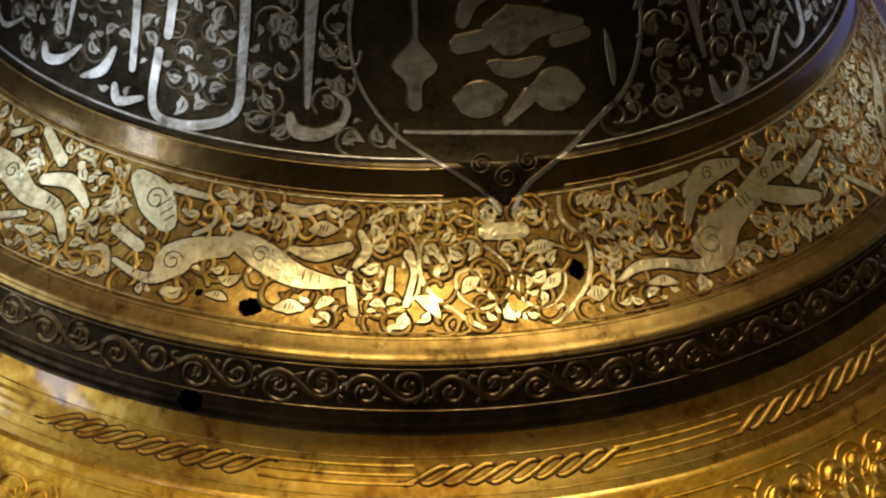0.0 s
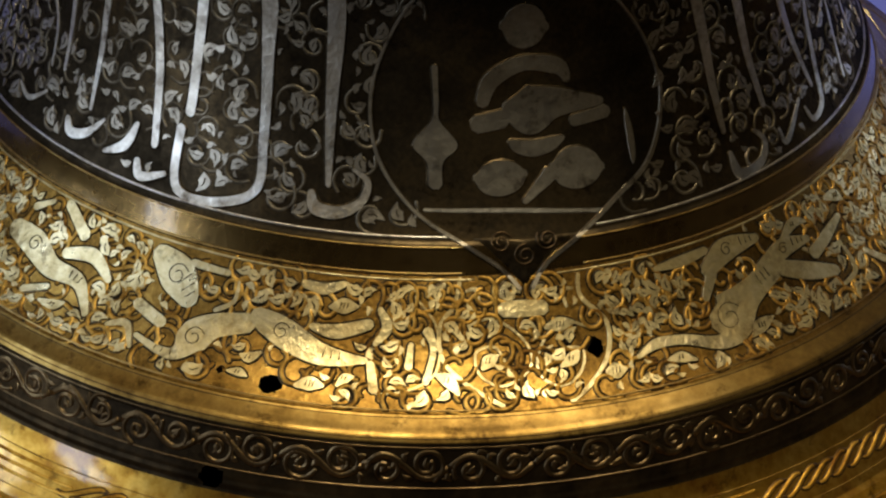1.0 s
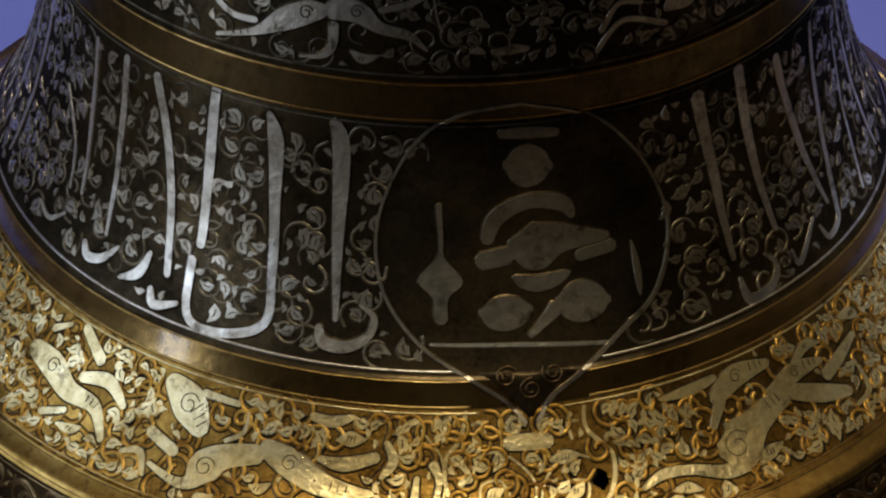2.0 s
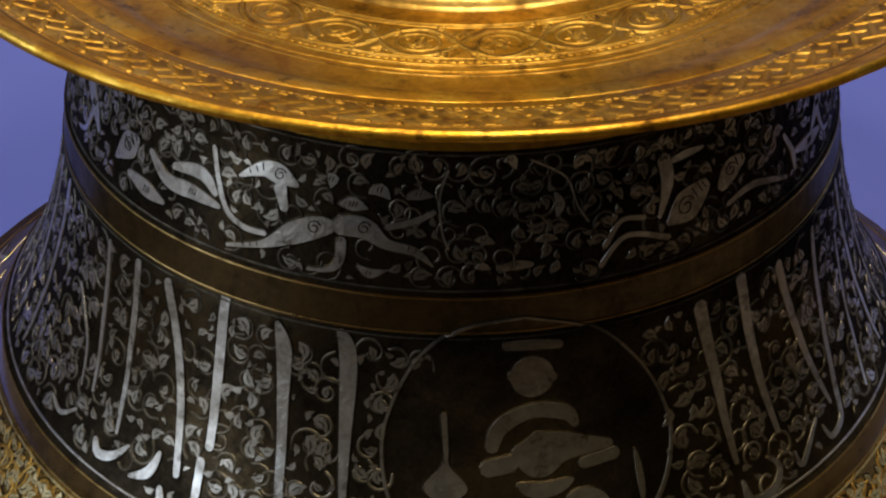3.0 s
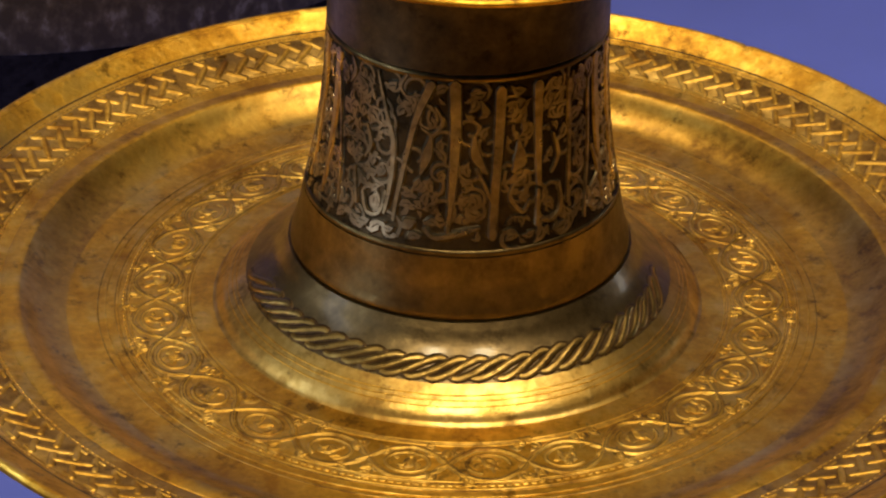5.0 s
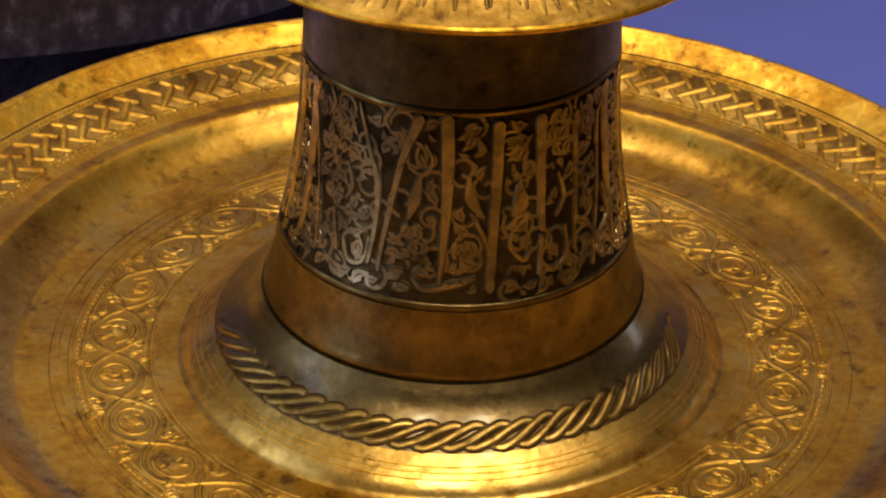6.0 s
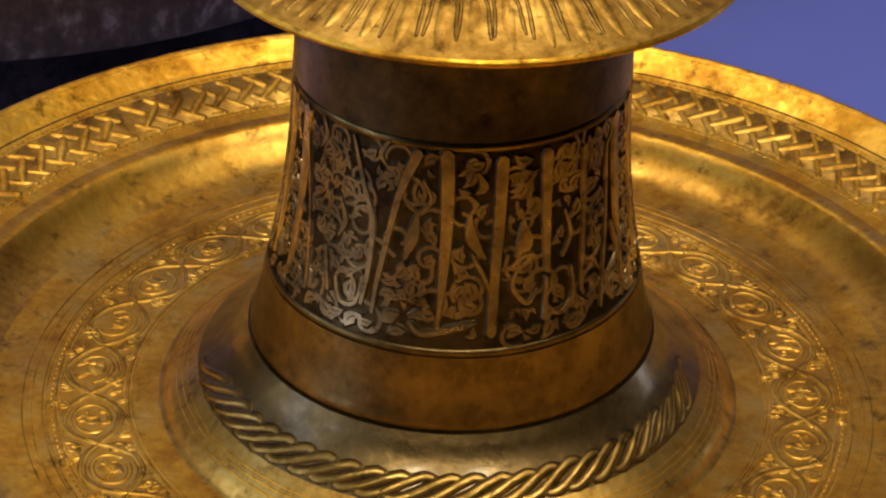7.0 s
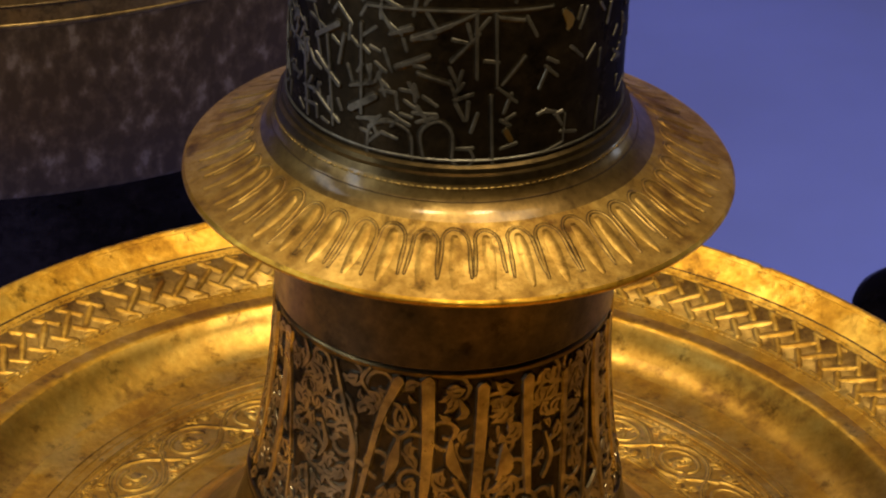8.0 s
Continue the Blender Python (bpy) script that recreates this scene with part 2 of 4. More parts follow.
P_SOCKET_BASE = line_rows([(0.0327, 0.0978), (0.0324, 0.0992), (0.0316, 0.0994), (0.0315, 0.1003), (0.0308, 0.1007)])
P_SOCKET = line_rows([(0.0307, 0.1007), (0.0306, 0.107), (0.0305, 0.115), (0.0305, 0.128), (0.0309, 0.143)])
P_MOUTH = line_rows([(0.0312, 0.143), (0.0319, 0.153), (0.0335, 0.156), (0.0335, 0.160), (0.027, 0.160), (0.026, 0.133), (0.026, 0.113), (0.0, 0.112)])

def chipped(bm):
    """Wears the outer lip: small dents and a few chips."""
    for v in bm.verts:
        r = math.hypot(v.co.x - axis_x(v.co.z), v.co.y)
        if r > 0.1342:
            a = math.atan2(v.co.x, -v.co.y)
            n = noise.noise(Vector((a * 9, 2.0, 0.5)))
            c = max(0.0, noise.noise(Vector((a * 38, 7.0, 0.0))) - 0.30) * (1.0 if abs(a) > 2.1 else 0.1)
            k = 1 + 0.0008 * n - 0.016 * c
            v.co.x, v.co.y = v.co.x * k, v.co.y * k
    return bm


def from_end(before, profile):
    """Starts a profile where the one below it ends, so that no gap shows."""
    return [before[-1]] + profile


# ---- setting ----


def box(x0, x1, y0, y1, z0, z1):
    bm = bmesh.new()
    bmesh.ops.create_cube(bm, size=1)
    for v in bm.verts:
        v.co = Vector(((x0 + x1) / 2 + v.co.x * (x1 - x0), (y0 + y1) / 2 + v.co.y * (y1 - y0), (z0 + z1) / 2 + v.co.z * (z1 - z0)))
    return bm


def setting(name, bm, mat, label, category):
    ob = part(name, bm, mat, None, label, smooth=False)
    return tagged(ob, label, category, kind="structure")


setting("plinth_top", box(-1.2, 1.2, 0.11, 1.1, -0.03, 0.0), VIOLET, "violet-blue cloth-lined display plinth", "plinth")
# front part made dark so the body mirrors less violet; edge set for that
setting("plinth_front", box(-1.2, 1.2, -0.42, 0.11, -0.03, 0.0), TAUPE, "plinth front, dark taupe added to curb violet reflections", "plinth")
setting("plinth_base", box(-1.15, 1.15, -0.38, 1.08, -1.0, -0.03), TAUPE, "dark taupe base of the display plinth", "plinth")
setting("wall_back", box(-1.2, 1.2, 1.1, 1.14, -0.03, 1.7), VIOLET, "violet-blue back wall of the display case", "wall")
setting("floor", box(-3, 3, -3, 3, -1.05, -1.0), ROOM, "dark gallery floor", "floor")
setting("ceiling", box(-3, 3, -3, 3, 2.2, 2.25), ROOM, "dark gallery ceiling", "ceiling")
setting("wall_north", box(-3, 3, 3, 3.1, -1, 2.2), ROOM, "dark gallery wall", "wall")
setting("wall_south", box(-3, 3, -3.1, -3, -1, 2.2), ROOM, "dark gallery wall", "wall")
setting("wall_east", box(3, 3.1, -3, 3, -1, 2.2), ROOM, "dark gallery wall", "wall")
setting("wall_west", box(-3.1, -3, -3, 3, -1, 2.2), ROOM, "dark gallery wall", "wall")

# ---- inlay and relief on turned surfaces ----
rng = random.Random(7)


def zone(profile, owner):
    """A turned surface to draw on: angle in degrees from the front, and height 0 to 1 along the profile."""
    p = np.array(profile)
    step = np.hypot(*np.diff(p, axis=0).T)
    run = np.concatenate([[0], np.cumsum(step)])
    slope = np.gradient(p, run, axis=0)
    slope /= np.linalg.norm(slope, axis=1)[:, None]
    return {"r": p[:, 0], "z": p[:, 1], "run": run, "length": float(run[-1]), "radius": float(p[:, 0].mean()),
            "nr": slope[:, 1], "nz": -slope[:, 0], "owner": owner, "taken": [], "holes": []}


def on(zn, u, v, h):
    """Points at arc u and run v in metres, raised by h."""
    a, v = np.asarray(u) / zn["radius"], np.asarray(v)
    r = np.interp(v, zn["run"], zn["r"]) + h * np.interp(v, zn["run"], zn["nr"])
    z = np.interp(v, zn["run"], zn["z"]) + h * np.interp(v, zn["run"], zn["nz"])
    x = np.array([axis_x(q) for q in np.ravel(z)]).reshape(np.shape(z)) + r * np.sin(a)
    return np.stack([x, -r * np.cos(a), z], -1)


class Heap:
    """Gathers ribbons into one mesh."""

    def __init__(self):
        self.verts, self.faces = [], []

    def add(self, grid):
        n, m = grid.shape[:2]
        base = len(self.verts)
        self.verts.extend(map(tuple, grid.reshape(-1, 3)))
        for i in range(n - 1):
            for j in range(m - 1):
                k = base + i * m + j
                self.faces.append((k, k + 1, k + m + 1, k + m))
        for row in (0, n - 1):
            self.faces.append(tuple(base + row * m + j for j in (range(m) if row else range(m - 1, -1, -1))))

    def build(self, name, mat, parent, label="", kind="", smooth=True):
        me = bpy.data.meshes.new(name)
        me.from_pydata(self.verts, [], self.faces)
        me.materials.append(mat)
        me.polygons.foreach_set("use_smooth", [smooth] * len(me.polygons))
        ob = new(name, me)
        ob.parent = parent
        return tagged(ob, label, kind=kind)


def curve_through(pts, step):
    """Catmull-Rom through rows of u, v, width, sampled about every step."""
    p = np.array(pts, float)
    out = []
    for i in range(len(p) - 1):
        p0, p1, p2, p3 = p[max(i - 1, 0)], p[i], p[i + 1], p[min(i + 2, len(p) - 1)]
        n = max(2, int(np.hypot(*(p2 - p1)[:2]) / step))
        for u in np.arange(n) / n:
            out.append(0.5 * (2 * p1 + (p2 - p0) * u + (2 * p0 - 5 * p1 + 4 * p2 - p3) * u * u + (3 * p1 - p0 - 3 * p2 + p3) * u ** 3))
    out.append(p[-1])
    return np.array(out)


def ribbon(heap, zn, pts, h=0.00032, step=0.0009, grow=0.0, lift=None, edge=0.00022, round_ends=True, crown=0.0):
    """A raised stroke with bevelled edges; rows of u, v, width in metres."""
    c = curve_through(pts, step)
    d = np.gradient(c[:, :2], axis=0)
    d /= np.maximum(np.linalg.norm(d, axis=1), 1e-9)[:, None]
    w = np.maximum(c[:, 2], 0.0002) / 2 + grow
    if round_ends:
        first, last = c[0].copy(), c[-1].copy()
        first[:2] -= d[0] * w[0] * 0.55
        last[:2] += d[-1] * w[-1] * 0.55
        c = np.vstack([first, c, last])
        d = np.vstack([d[:1], d, d[-1:]])
        w = np.concatenate([[w[0] * 0.5], w, [w[-1] * 0.5]])
    side = np.stack([-d[:, 1], d[:, 0]], -1)
    b = np.minimum(edge, w * 0.45)
    off = np.stack([-w, -w + b, 0 * w, w - b, w], 1)
    top = h if lift is None else h + np.interp(np.linspace(0, 1, len(w)), np.linspace(0, 1, len(lift)), lift)
    top = np.broadcast_to(top, w.shape)
    hh = np.stack([0 * w - 0.0002, top, top * (1 + crown), top, 0 * w - 0.0002], 1)
    u = c[:, :1] + off * side[:, :1]
    v = c[:, 1:2] + off * side[:, 1:]
    heap.add(on(zn, u, v, hh)[:, ::-1])


def metric(zn, rows):
    return [(radians(a) * zn["radius"], s * zn["length"], w * 0.001) for a, s, w in rows]


def oval_rows(pts):
    """A rounded plate along a short bent line, as wide as its middle row."""
    (u0, v0, _), (u1, v1, w), (u2, v2, _) = pts
    rows = []
    for t in (-0.97, -0.8, -0.5, 0, 0.5, 0.8, 0.97):
        a, b, c = t * (t - 1) / 2, 1 - t * t, t * (t + 1) / 2
        rows.append((a * u0 + b * u1 + c * u2, a * v0 + b * v1 + c * v2, w * math.sqrt(1 - t * t * 0.98)))
    return rows


LINES, NICKS = {}, {}
INLAY = {"stem": "silver_stem", "hook": "silver_hook", "loop": "silver_loop", "animal": "animal_inlay", "leg": "limb_inlay", "tail": "tail_inlay",
         "leaf": "leaf_inlay", "vine": "vine_inlay", "plaque": "silver_plaque", "bar": "silver_bar", "gilt": "gilt_spot",
         "medallion_line": "medallion_line", "ground_line": "ground_line", "panel_line": "panel_line"}


def ink(zn, kind, *rows):
    """One piece of inlay: rows of angle, height, width in mm."""
    heap, pts = Heap(), metric(zn, rows)
    thin = kind.endswith("line") or kind == "vine"
    pts = [(u, v, w * zn.get("swell", 1.0)) for u, v, w in pts]
    if kind in ("animal", "leg", "tail"):
        pts = [(u, v, w * 1.22) for u, v, w in pts]
    if kind.endswith("line"):
        pts = [(u, v, w * 1.7) for u, v, w in pts]
    if kind == "stem":
        pts = [(u, v, w * 1.12) for u, v, w in pts]
    if kind == "plaque" and len(pts) == 3 and pts[1][2] > 1.7 * pts[0][2]:
        pts = oval_rows(pts)
    ribbon(heap, zn, pts, zn.get("line_rise", 0.00018) if thin else zn.get("rise", 0.00026), step=0.0006, edge=zn.get("edge", 0.00022))
    heap.build(INLAY[kind], GILT if kind == "gilt" else zn.get(kind, zn.get("metal", SILVER)), zn["owner"], smooth=False)
    key = id(zn)
    if key not in LINES:
        LINES[key], NICKS[key] = (Heap(), zn), (Heap(), zn)
    if not thin:
        ribbon(LINES[key][0], zn, pts, 0.00007, grow=0.00045)
    c = curve_through(pts, 0.0015)
    zn["taken"].extend(c.tolist())
    if kind in ("animal", "leaf") and len(pts) > 2:
        wide = max(range(len(pts)), key=lambda i: pts[i][2])
        u, v, w = pts[wide]
        if w > 0.0022:
            if kind == "animal" and w > 0.005:
                spiral(NICKS[key][0], zn, u, v, w * 0.30, 0.5, 1, 0.00035, 1.3, 0.0004)
                ticks = 0
                d = np.gradient(c[:, :2], axis=0)
                first = int((0.68 if wide < len(pts) / 2 else 0.22) * len(c))
                for m in range(first, min(first + 3, len(c))):
                    (x, y, ww), (dx, dy) = c[m], d[m] / max(np.hypot(*d[m]), 1e-9)
                    ribbon(NICKS[key][0], zn, [(x - dy * ww * 0.36, y + dx * ww * 0.36, 0.0003), (x + dy * ww * 0.1, y - dx * ww * 0.1, 0.0003)], 0.00042, round_ends=False)
            else:
                ticks = 3 if w > 0.0035 else 2
            for k in range(ticks):
                x = u + (k - 1) * 0.0008
                ribbon(NICKS[key][0], zn, [(x - 0.0001, v - w * 0.16, 0.0003), (x + 0.0002, v + w * 0.2, 0.0003)], 0.00042, round_ends=False)


def free(zn, u, v, gap):
    for a, b, w in zn["taken"]:
        if (a - u) ** 2 + (b - v) ** 2 < (w / 2 + gap) ** 2:
            return False
    for a, b, w in zn["holes"]:
        if (a - u) ** 2 + (b - v) ** 2 < (w + gap) ** 2:
            return False
    return True


def leaf(heap, nick, zn, u, v, size, turn, h=0.0003):
    c, s = math.cos(turn), math.sin(turn)
    rows = [(-0.5, 0.0, 0.25), (-0.1, 0.1, 0.85), (0.25, 0.05, 0.6), (0.6, -0.25, 0.12)]
    ribbon(heap, zn, [(u + size * (x * c - y * s), v + size * (x * s + y * c), size * w) for x, y, w in rows], h, step=size * 0.3)
    if nick is not None:
        rows = [(-0.25, 0.12, 0.1), (0.1, 0.1, 0.12), (0.25, -0.05, 0.08)]
        ribbon(nick, zn, [(u + size * (x * c - y * s), v + size * (x * s + y * c), size * w) for x, y, w in rows], h + 0.0001, step=size * 0.3, round_ends=False)


def spiral(heap, zn, u, v, radius, turn, hand, width, turns=1.25, h=0.00018, groove=None):
    rows = []
    n = int(10 * turns)
    for i in range(n + 1):
        a = turn + hand * 2 * math.pi * turns * i / n
        r = radius * (1 - 0.72 * i / n)
        rows.append((u + r * math.cos(a), v + r * math.sin(a), width))
    ribbon(heap, zn, rows, h, step=radius * 0.25)
    if groove is not None:
        ribbon(groove, zn, rows, 0.00005, grow=0.00042, step=radius * 0.25)


def arabesque(zn, reach, pitch, size, leaf_metal, vine_metal, low=0.06, high=0.94, vine=0.16, curls=1.0, nicks=True, h=0.0003, outline=False):
    """Fills the gaps of a zone with vines and leaves too small to count."""
    vines, leaves, cuts, grooves = Heap(), Heap(), Heap(), Heap()
    rows = max(1, int(zn["length"] * (high - low) / pitch))
    cols = int(2 * radians(reach) * zn["radius"] / pitch)
    for i in range(cols + 1):
        for j in range(rows):
            u = (i / cols - 0.5) * 2 * radians(reach) * zn["radius"] + rng.uniform(-0.3, 0.3) * pitch + (j % 2) * pitch * 0.5
            v = zn["length"] * low + (j + 0.5) * zn["length"] * (high - low) / rows + rng.uniform(-0.25, 0.25) * pitch
            turn, hand = rng.uniform(0, 6.28), rng.choice((-1, 1))
            if rng.random() < curls and free(zn, u, v, size * 0.1):
                spiral(vines, zn, u, v, size * rng.uniform(0.55, 0.8), turn, hand, size * vine, rng.uniform(0.6, 1.2), h * 0.7, grooves if outline else None)
            if free(zn, u, v, size * 0.25):
                big = size * rng.uniform(0.4, 0.68)
                leaf(leaves, cuts if nicks else None, zn, u, v, big, turn + 1.5, h)
                if outline:
                    leaf(grooves, None, zn, u, v, big * 1.45, turn + 1.5, 0.00006)
            x, y = u + rng.uniform(0.4, 0.6) * pitch * rng.choice((-1, 1)), v + rng.uniform(-0.5, 0.5) * pitch
            if low * zn["length"] < y < high * zn["length"] and free(zn, x, y, size * 0.15):
                leaf(leaves, None, zn, x, y, size * rng.uniform(0.25, 0.42), rng.uniform(0, 6.28), h)
    vines.build("fine_vinework", vine_metal, zn["owner"], kind="stuff", smooth="swell" not in zn)
    leaves.build("fine_leafwork", leaf_metal, zn["owner"], kind="stuff", smooth=False)
    if outline:
        grooves.build("leaf_ground", PITCH, zn["owner"], kind="stuff")
    if nicks:
        cuts.build("fine_engraving", PITCH, zn["owner"], kind="stuff")


def ring_line(zn, s, width, h, mat, name="ring_line", lo=-180, hi=180, beads=False):
    heap = Heap()
    if beads:
        n = int(radians(hi - lo) * zn["radius"] / (width * 1.9))
        for i in range(n):
            u = (radians(lo) + radians(hi - lo) * i / n) * zn["radius"]
            ribbon(heap, zn, [(u, s * zn["length"], width * 0.7), (u + width, s * zn["length"], width * rng.uniform(0.7, 1.0))], h * rng.uniform(0.6, 1.1), step=width)
    else:
        rows = [(radians(a) * zn["radius"], s * zn["length"], width) for a in np.linspace(lo, hi, 181)]
        ribbon(heap, zn, rows, h, step=1.0, round_ends=False)
    return heap.build(name, mat, zn["owner"], kind="stuff" if beads else "")


def plait(zn, s, half, pitch, lo, hi, mat, width, slant=2.3, rise=0.0005):
    """A plaited band: slanting strands that dive under one another, each a part, scored along the middle."""
    grooves, scores = Heap(), Heap()
    n = max(1, int(radians(hi - lo) * zn["radius"] / pitch))
    v = s * zn["length"]
    for i in range(n):
        u = (radians(lo) + radians(hi - lo) * (i + 0.5) / n) * zn["radius"] + rng.uniform(-0.06, 0.06) * pitch
        a, run = half * rng.uniform(0.9, 1.06), pitch * slant * rng.uniform(0.95, 1.05)
        rows = [(u - run * 0.5, v - a * 0.80, width * 0.6), (u - run * 0.36, v - a, width * 0.95), (u - run * 0.16, v - a * 0.55, width), (u, v, width * 1.05),
                (u + run * 0.16, v + a * 0.55, width), (u + run * 0.36, v + a, width * 0.95), (u + run * 0.5, v + a * 0.80, width * 0.6)]
        heap = Heap()
        lift = [-0.0005, -0.0002, 0.0, 0.0002, 0.0, -0.0002, -0.0005] if i % 2 else [-0.0004, -0.0003, 0.0001, 0.0, 0.0001, -0.0003, -0.0004]
        ribbon(heap, zn, rows, rise, step=0.0008, lift=[q * rise * 2000 for q in lift], edge=width * 0.3, crown=0.06)
        heap.build("strand", mat, zn["owner"])
        ribbon(grooves, zn, rows, 0.00008, grow=0.0003)
        ribbon(scores, zn, [(p, q, width * 0.13) for p, q, _ in rows[2:5]], rise * 1.32, step=0.001)
    grooves.build("plait_groove", GROOVE, zn["owner"])
    scores.build("plait_score", GROOVE, zn["owner"], kind="stuff")


def finish_zones():
    for heap, zn in LINES.values():
        if heap.faces:
            heap.build("inlay_groove", PITCH, zn["owner"])
    for heap, zn in NICKS.values():
        if heap.faces:
            heap.build("engraving", PITCH, zn["owner"], kind="stuff")


def pierced(profile, holes, seg=1500):
    """A turned shell with ragged holes: rows of angle, height 0 to 1, width and height in metres."""
    bm = lathe(profile, seg)
    zn = zone(profile, None)
    gone = []
    for f in bm.faces:
        c = f.calc_center_median()
        a = math.atan2(c.x - axis_x(c.z), -c.y)
        if abs(a) > 0.8:
            continue
        k = int(np.argmin(np.abs(zn["z"] - c.z) + np.abs(zn["r"] - math.hypot(c.x - axis_x(c.z), c.y))))
        for ha, hs, w, h in holes:
            x, y = (a - radians(ha)) * zn["radius"] / (w / 2), (zn["run"][k] - hs * zn["length"]) / (h / 2)
            if x * x + y * y < 1 + 0.55 * noise.noise(Vector((a * 300, c.z * 900, 3))):
                gone.append(f)
                break
    bmesh.ops.delete(bm, geom=gone, context="FACES")
    return bm


def dense(profile, step):
    p = np.array(profile)
    run = np.concatenate([[0], np.cumsum(np.hypot(*np.diff(p, axis=0).T))])
    t = np.linspace(0, run[-1], max(2, int(run[-1] / step)))
    return [(float(a), float(b)) for a, b in zip(np.interp(t, run, p[:, 0]), np.interp(t, run, p[:, 1]))]


# ---- candlestick ----
stick = tagged(new("candlestick"), "brass candlestick inlaid with silver, golden dished top, on violet plinth", "candlestick")
FRIEZE_HOLES = [(-16.2, 0.141, 0.0052, 0.0042), (14.6, 0.42, 0.0042, 0.0048), (-31.5, 0.279, 0.0024, 0.0055), (-21.2, 0.188, 0.0016, 0.0022)]
foot = part("foot_flange", lathe(P_FOOT[:25]), GOLD, stick, "golden flared foot rim")
part("foot_cove", lathe(P_FOOT[24:]), POLISH, stick)
scroll = part("scroll_band", pierced(dense(from_end(P_FOOT, P_SCROLL), 0.0005), [(-20.0, 0.21, 0.0058, 0.0058)]), BARK, stick, "dark band of scrollwork")
part("foot_lip", lathe(from_end(P_SCROLL, P_LIP)), TAN, stick)
frieze = part("lower_frieze", pierced(dense(from_end(P_LIP, P_FRIEZE), 0.0005), FRIEZE_HOLES), OCHRE, stick, "frieze of running animals")
band_low = part("lower_band", lathe(from_end(P_FRIEZE, P_BAND2)), BROWN, stick, "plain brown band")
body = part("body", lathe(from_end(P_BAND2, P_BODY)), PITCH, stick, "black body inlaid with silver")
band_high = part("upper_band", lathe(from_end(P_BODY, P_BAND1)), SEPIA, stick, "plain brown band")
upper = part("upper_frieze", lathe(from_end(P_BAND1, P_UPPER)), PITCH, stick, "dark frieze of running animals")
part("shoulder", chipped(lathe(from_end(P_UPPER, P_SHOULDER), 512)), GOLD, stick)
rim = part("dish_rim", lathe(from_end(P_SHOULDER, P_RIM)), GOLD, stick)
part("dish_lip", lathe(from_end(P_RIM, P_DISH[:10])), GOLD, stick)
part("dish_wall", lathe(P_DISH[9:29]), COVE, stick, "rubbed brass wall of the dish")
dish = part("dish", lathe(P_DISH[28:]), GOLD, stick, "shallow golden dish")
# lip takes a brighter brass than the cone: its lamp highlight, painted in
part("neck_base_lip", lathe(from_end(P_DISH, P_CONE[:19])), HONEY, stick, "golden edge of the neck base, highlight put into its colour")
cone = part("neck_base", lathe(P_CONE[18:]), MUSHROOM, stick, "brown conical neck base")
part("neck_step", lathe(from_end(P_CONE, P_STEP)), HAZEL, stick)
neck = part("neck", lathe(from_end(P_STEP, P_NECK)), BARK, stick, "dark inlaid neck")
# collar brown is darkened to hold the shade under the drip flange
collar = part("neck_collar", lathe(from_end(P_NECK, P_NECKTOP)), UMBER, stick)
part("flange_edge", lathe(P_EDGE), GOLD, stick)
flange = part("drip_flange", lathe(P_FLANGE), TARNISH, stick, "fluted golden drip flange")
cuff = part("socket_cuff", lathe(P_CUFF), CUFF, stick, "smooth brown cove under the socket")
socket_base = part("socket_base", lathe(from_end(P_CUFF, P_SOCKET_BASE)), HAZEL, stick)
socket = part("socket", lathe(from_end(P_SOCKET_BASE, P_SOCKET)), BARK, stick, "dark inlaid candle socket")
part("socket_mouth", lathe(from_end(P_SOCKET, P_MOUTH)), GOLD, stick)

FOOTZ, SCROLLZ, LOWER, BODY, UPPER = zone(P_FOOT, foot), zone(P_SCROLL, scroll), zone(P_FRIEZE, frieze), zone(P_BODY, body), zone(P_UPPER, upper)
RIMZ, DISHZ, CONEZ, NECK, FLANGEZ, SOCKET = zone(P_RIM, rim), zone(P_DISH, dish), zone(P_CONE, cone), zone(P_NECK, neck), zone(P_FLANGE, flange), zone(P_SOCKET, socket)
COMB = zone(P_FRIEZE + P_BAND2 + P_BODY + P_BAND1, body)
COMB["metal"], COMB["line_rise"] = PEWTER, 0.0005
LOWER["metal"], NECK["metal"], SOCKET["metal"] = PALE, FAWN, DULL
NECK["rise"], NECK["edge"], NECK["swell"] = 0.0006, 0.0004, 1.12
BODY["plaque"] = PEWTER
LOWER["holes"] = [(radians(a) * LOWER["radius"], s * LOWER["length"], w / 2 + 0.0016) for a, s, w, h in FRIEZE_HOLES]

# tall letters as plain silver bars, and the round medallion with a seated player as plain plates
ink(BODY, "stem", (-48.4, 0.957, 2.4), (-47.7, 0.613, 2.2), (-46.4, 0.215, 1.2))
ink(BODY, "hook", (-49.5, 0.137, 1.9), (-48.3, 0.093, 2.8), (-45.9, 0.119, 2.5), (-43.8, 0.199, 1.2))
ink(BODY, "stem", (-42.2, 0.951, 2.9), (-39.4, 0.727, 2.6), (-37.5, 0.503, 2.4), (-35.7, 0.187, 1.9))
ink(BODY, "hook", (-37.5, 0.110, 1.9), (-36.4, 0.056, 2.7), (-33.4, 0.096, 1.6))
ink(BODY, "stem", (-55.5, 0.945, 1.6), (-54.5, 0.637, 1.8), (-52.8, 0.299, 1.2))
ink(BODY, "hook", (-60.2, 0.134, 1.1), (-57.4, 0.108, 1.7), (-54.7, 0.176, 1.1))
ink(BODY, "stem", (-32.2, 0.999, 2.8), (-32.3, 0.757, 2.9), (-31.9, 0.353, 2.4))
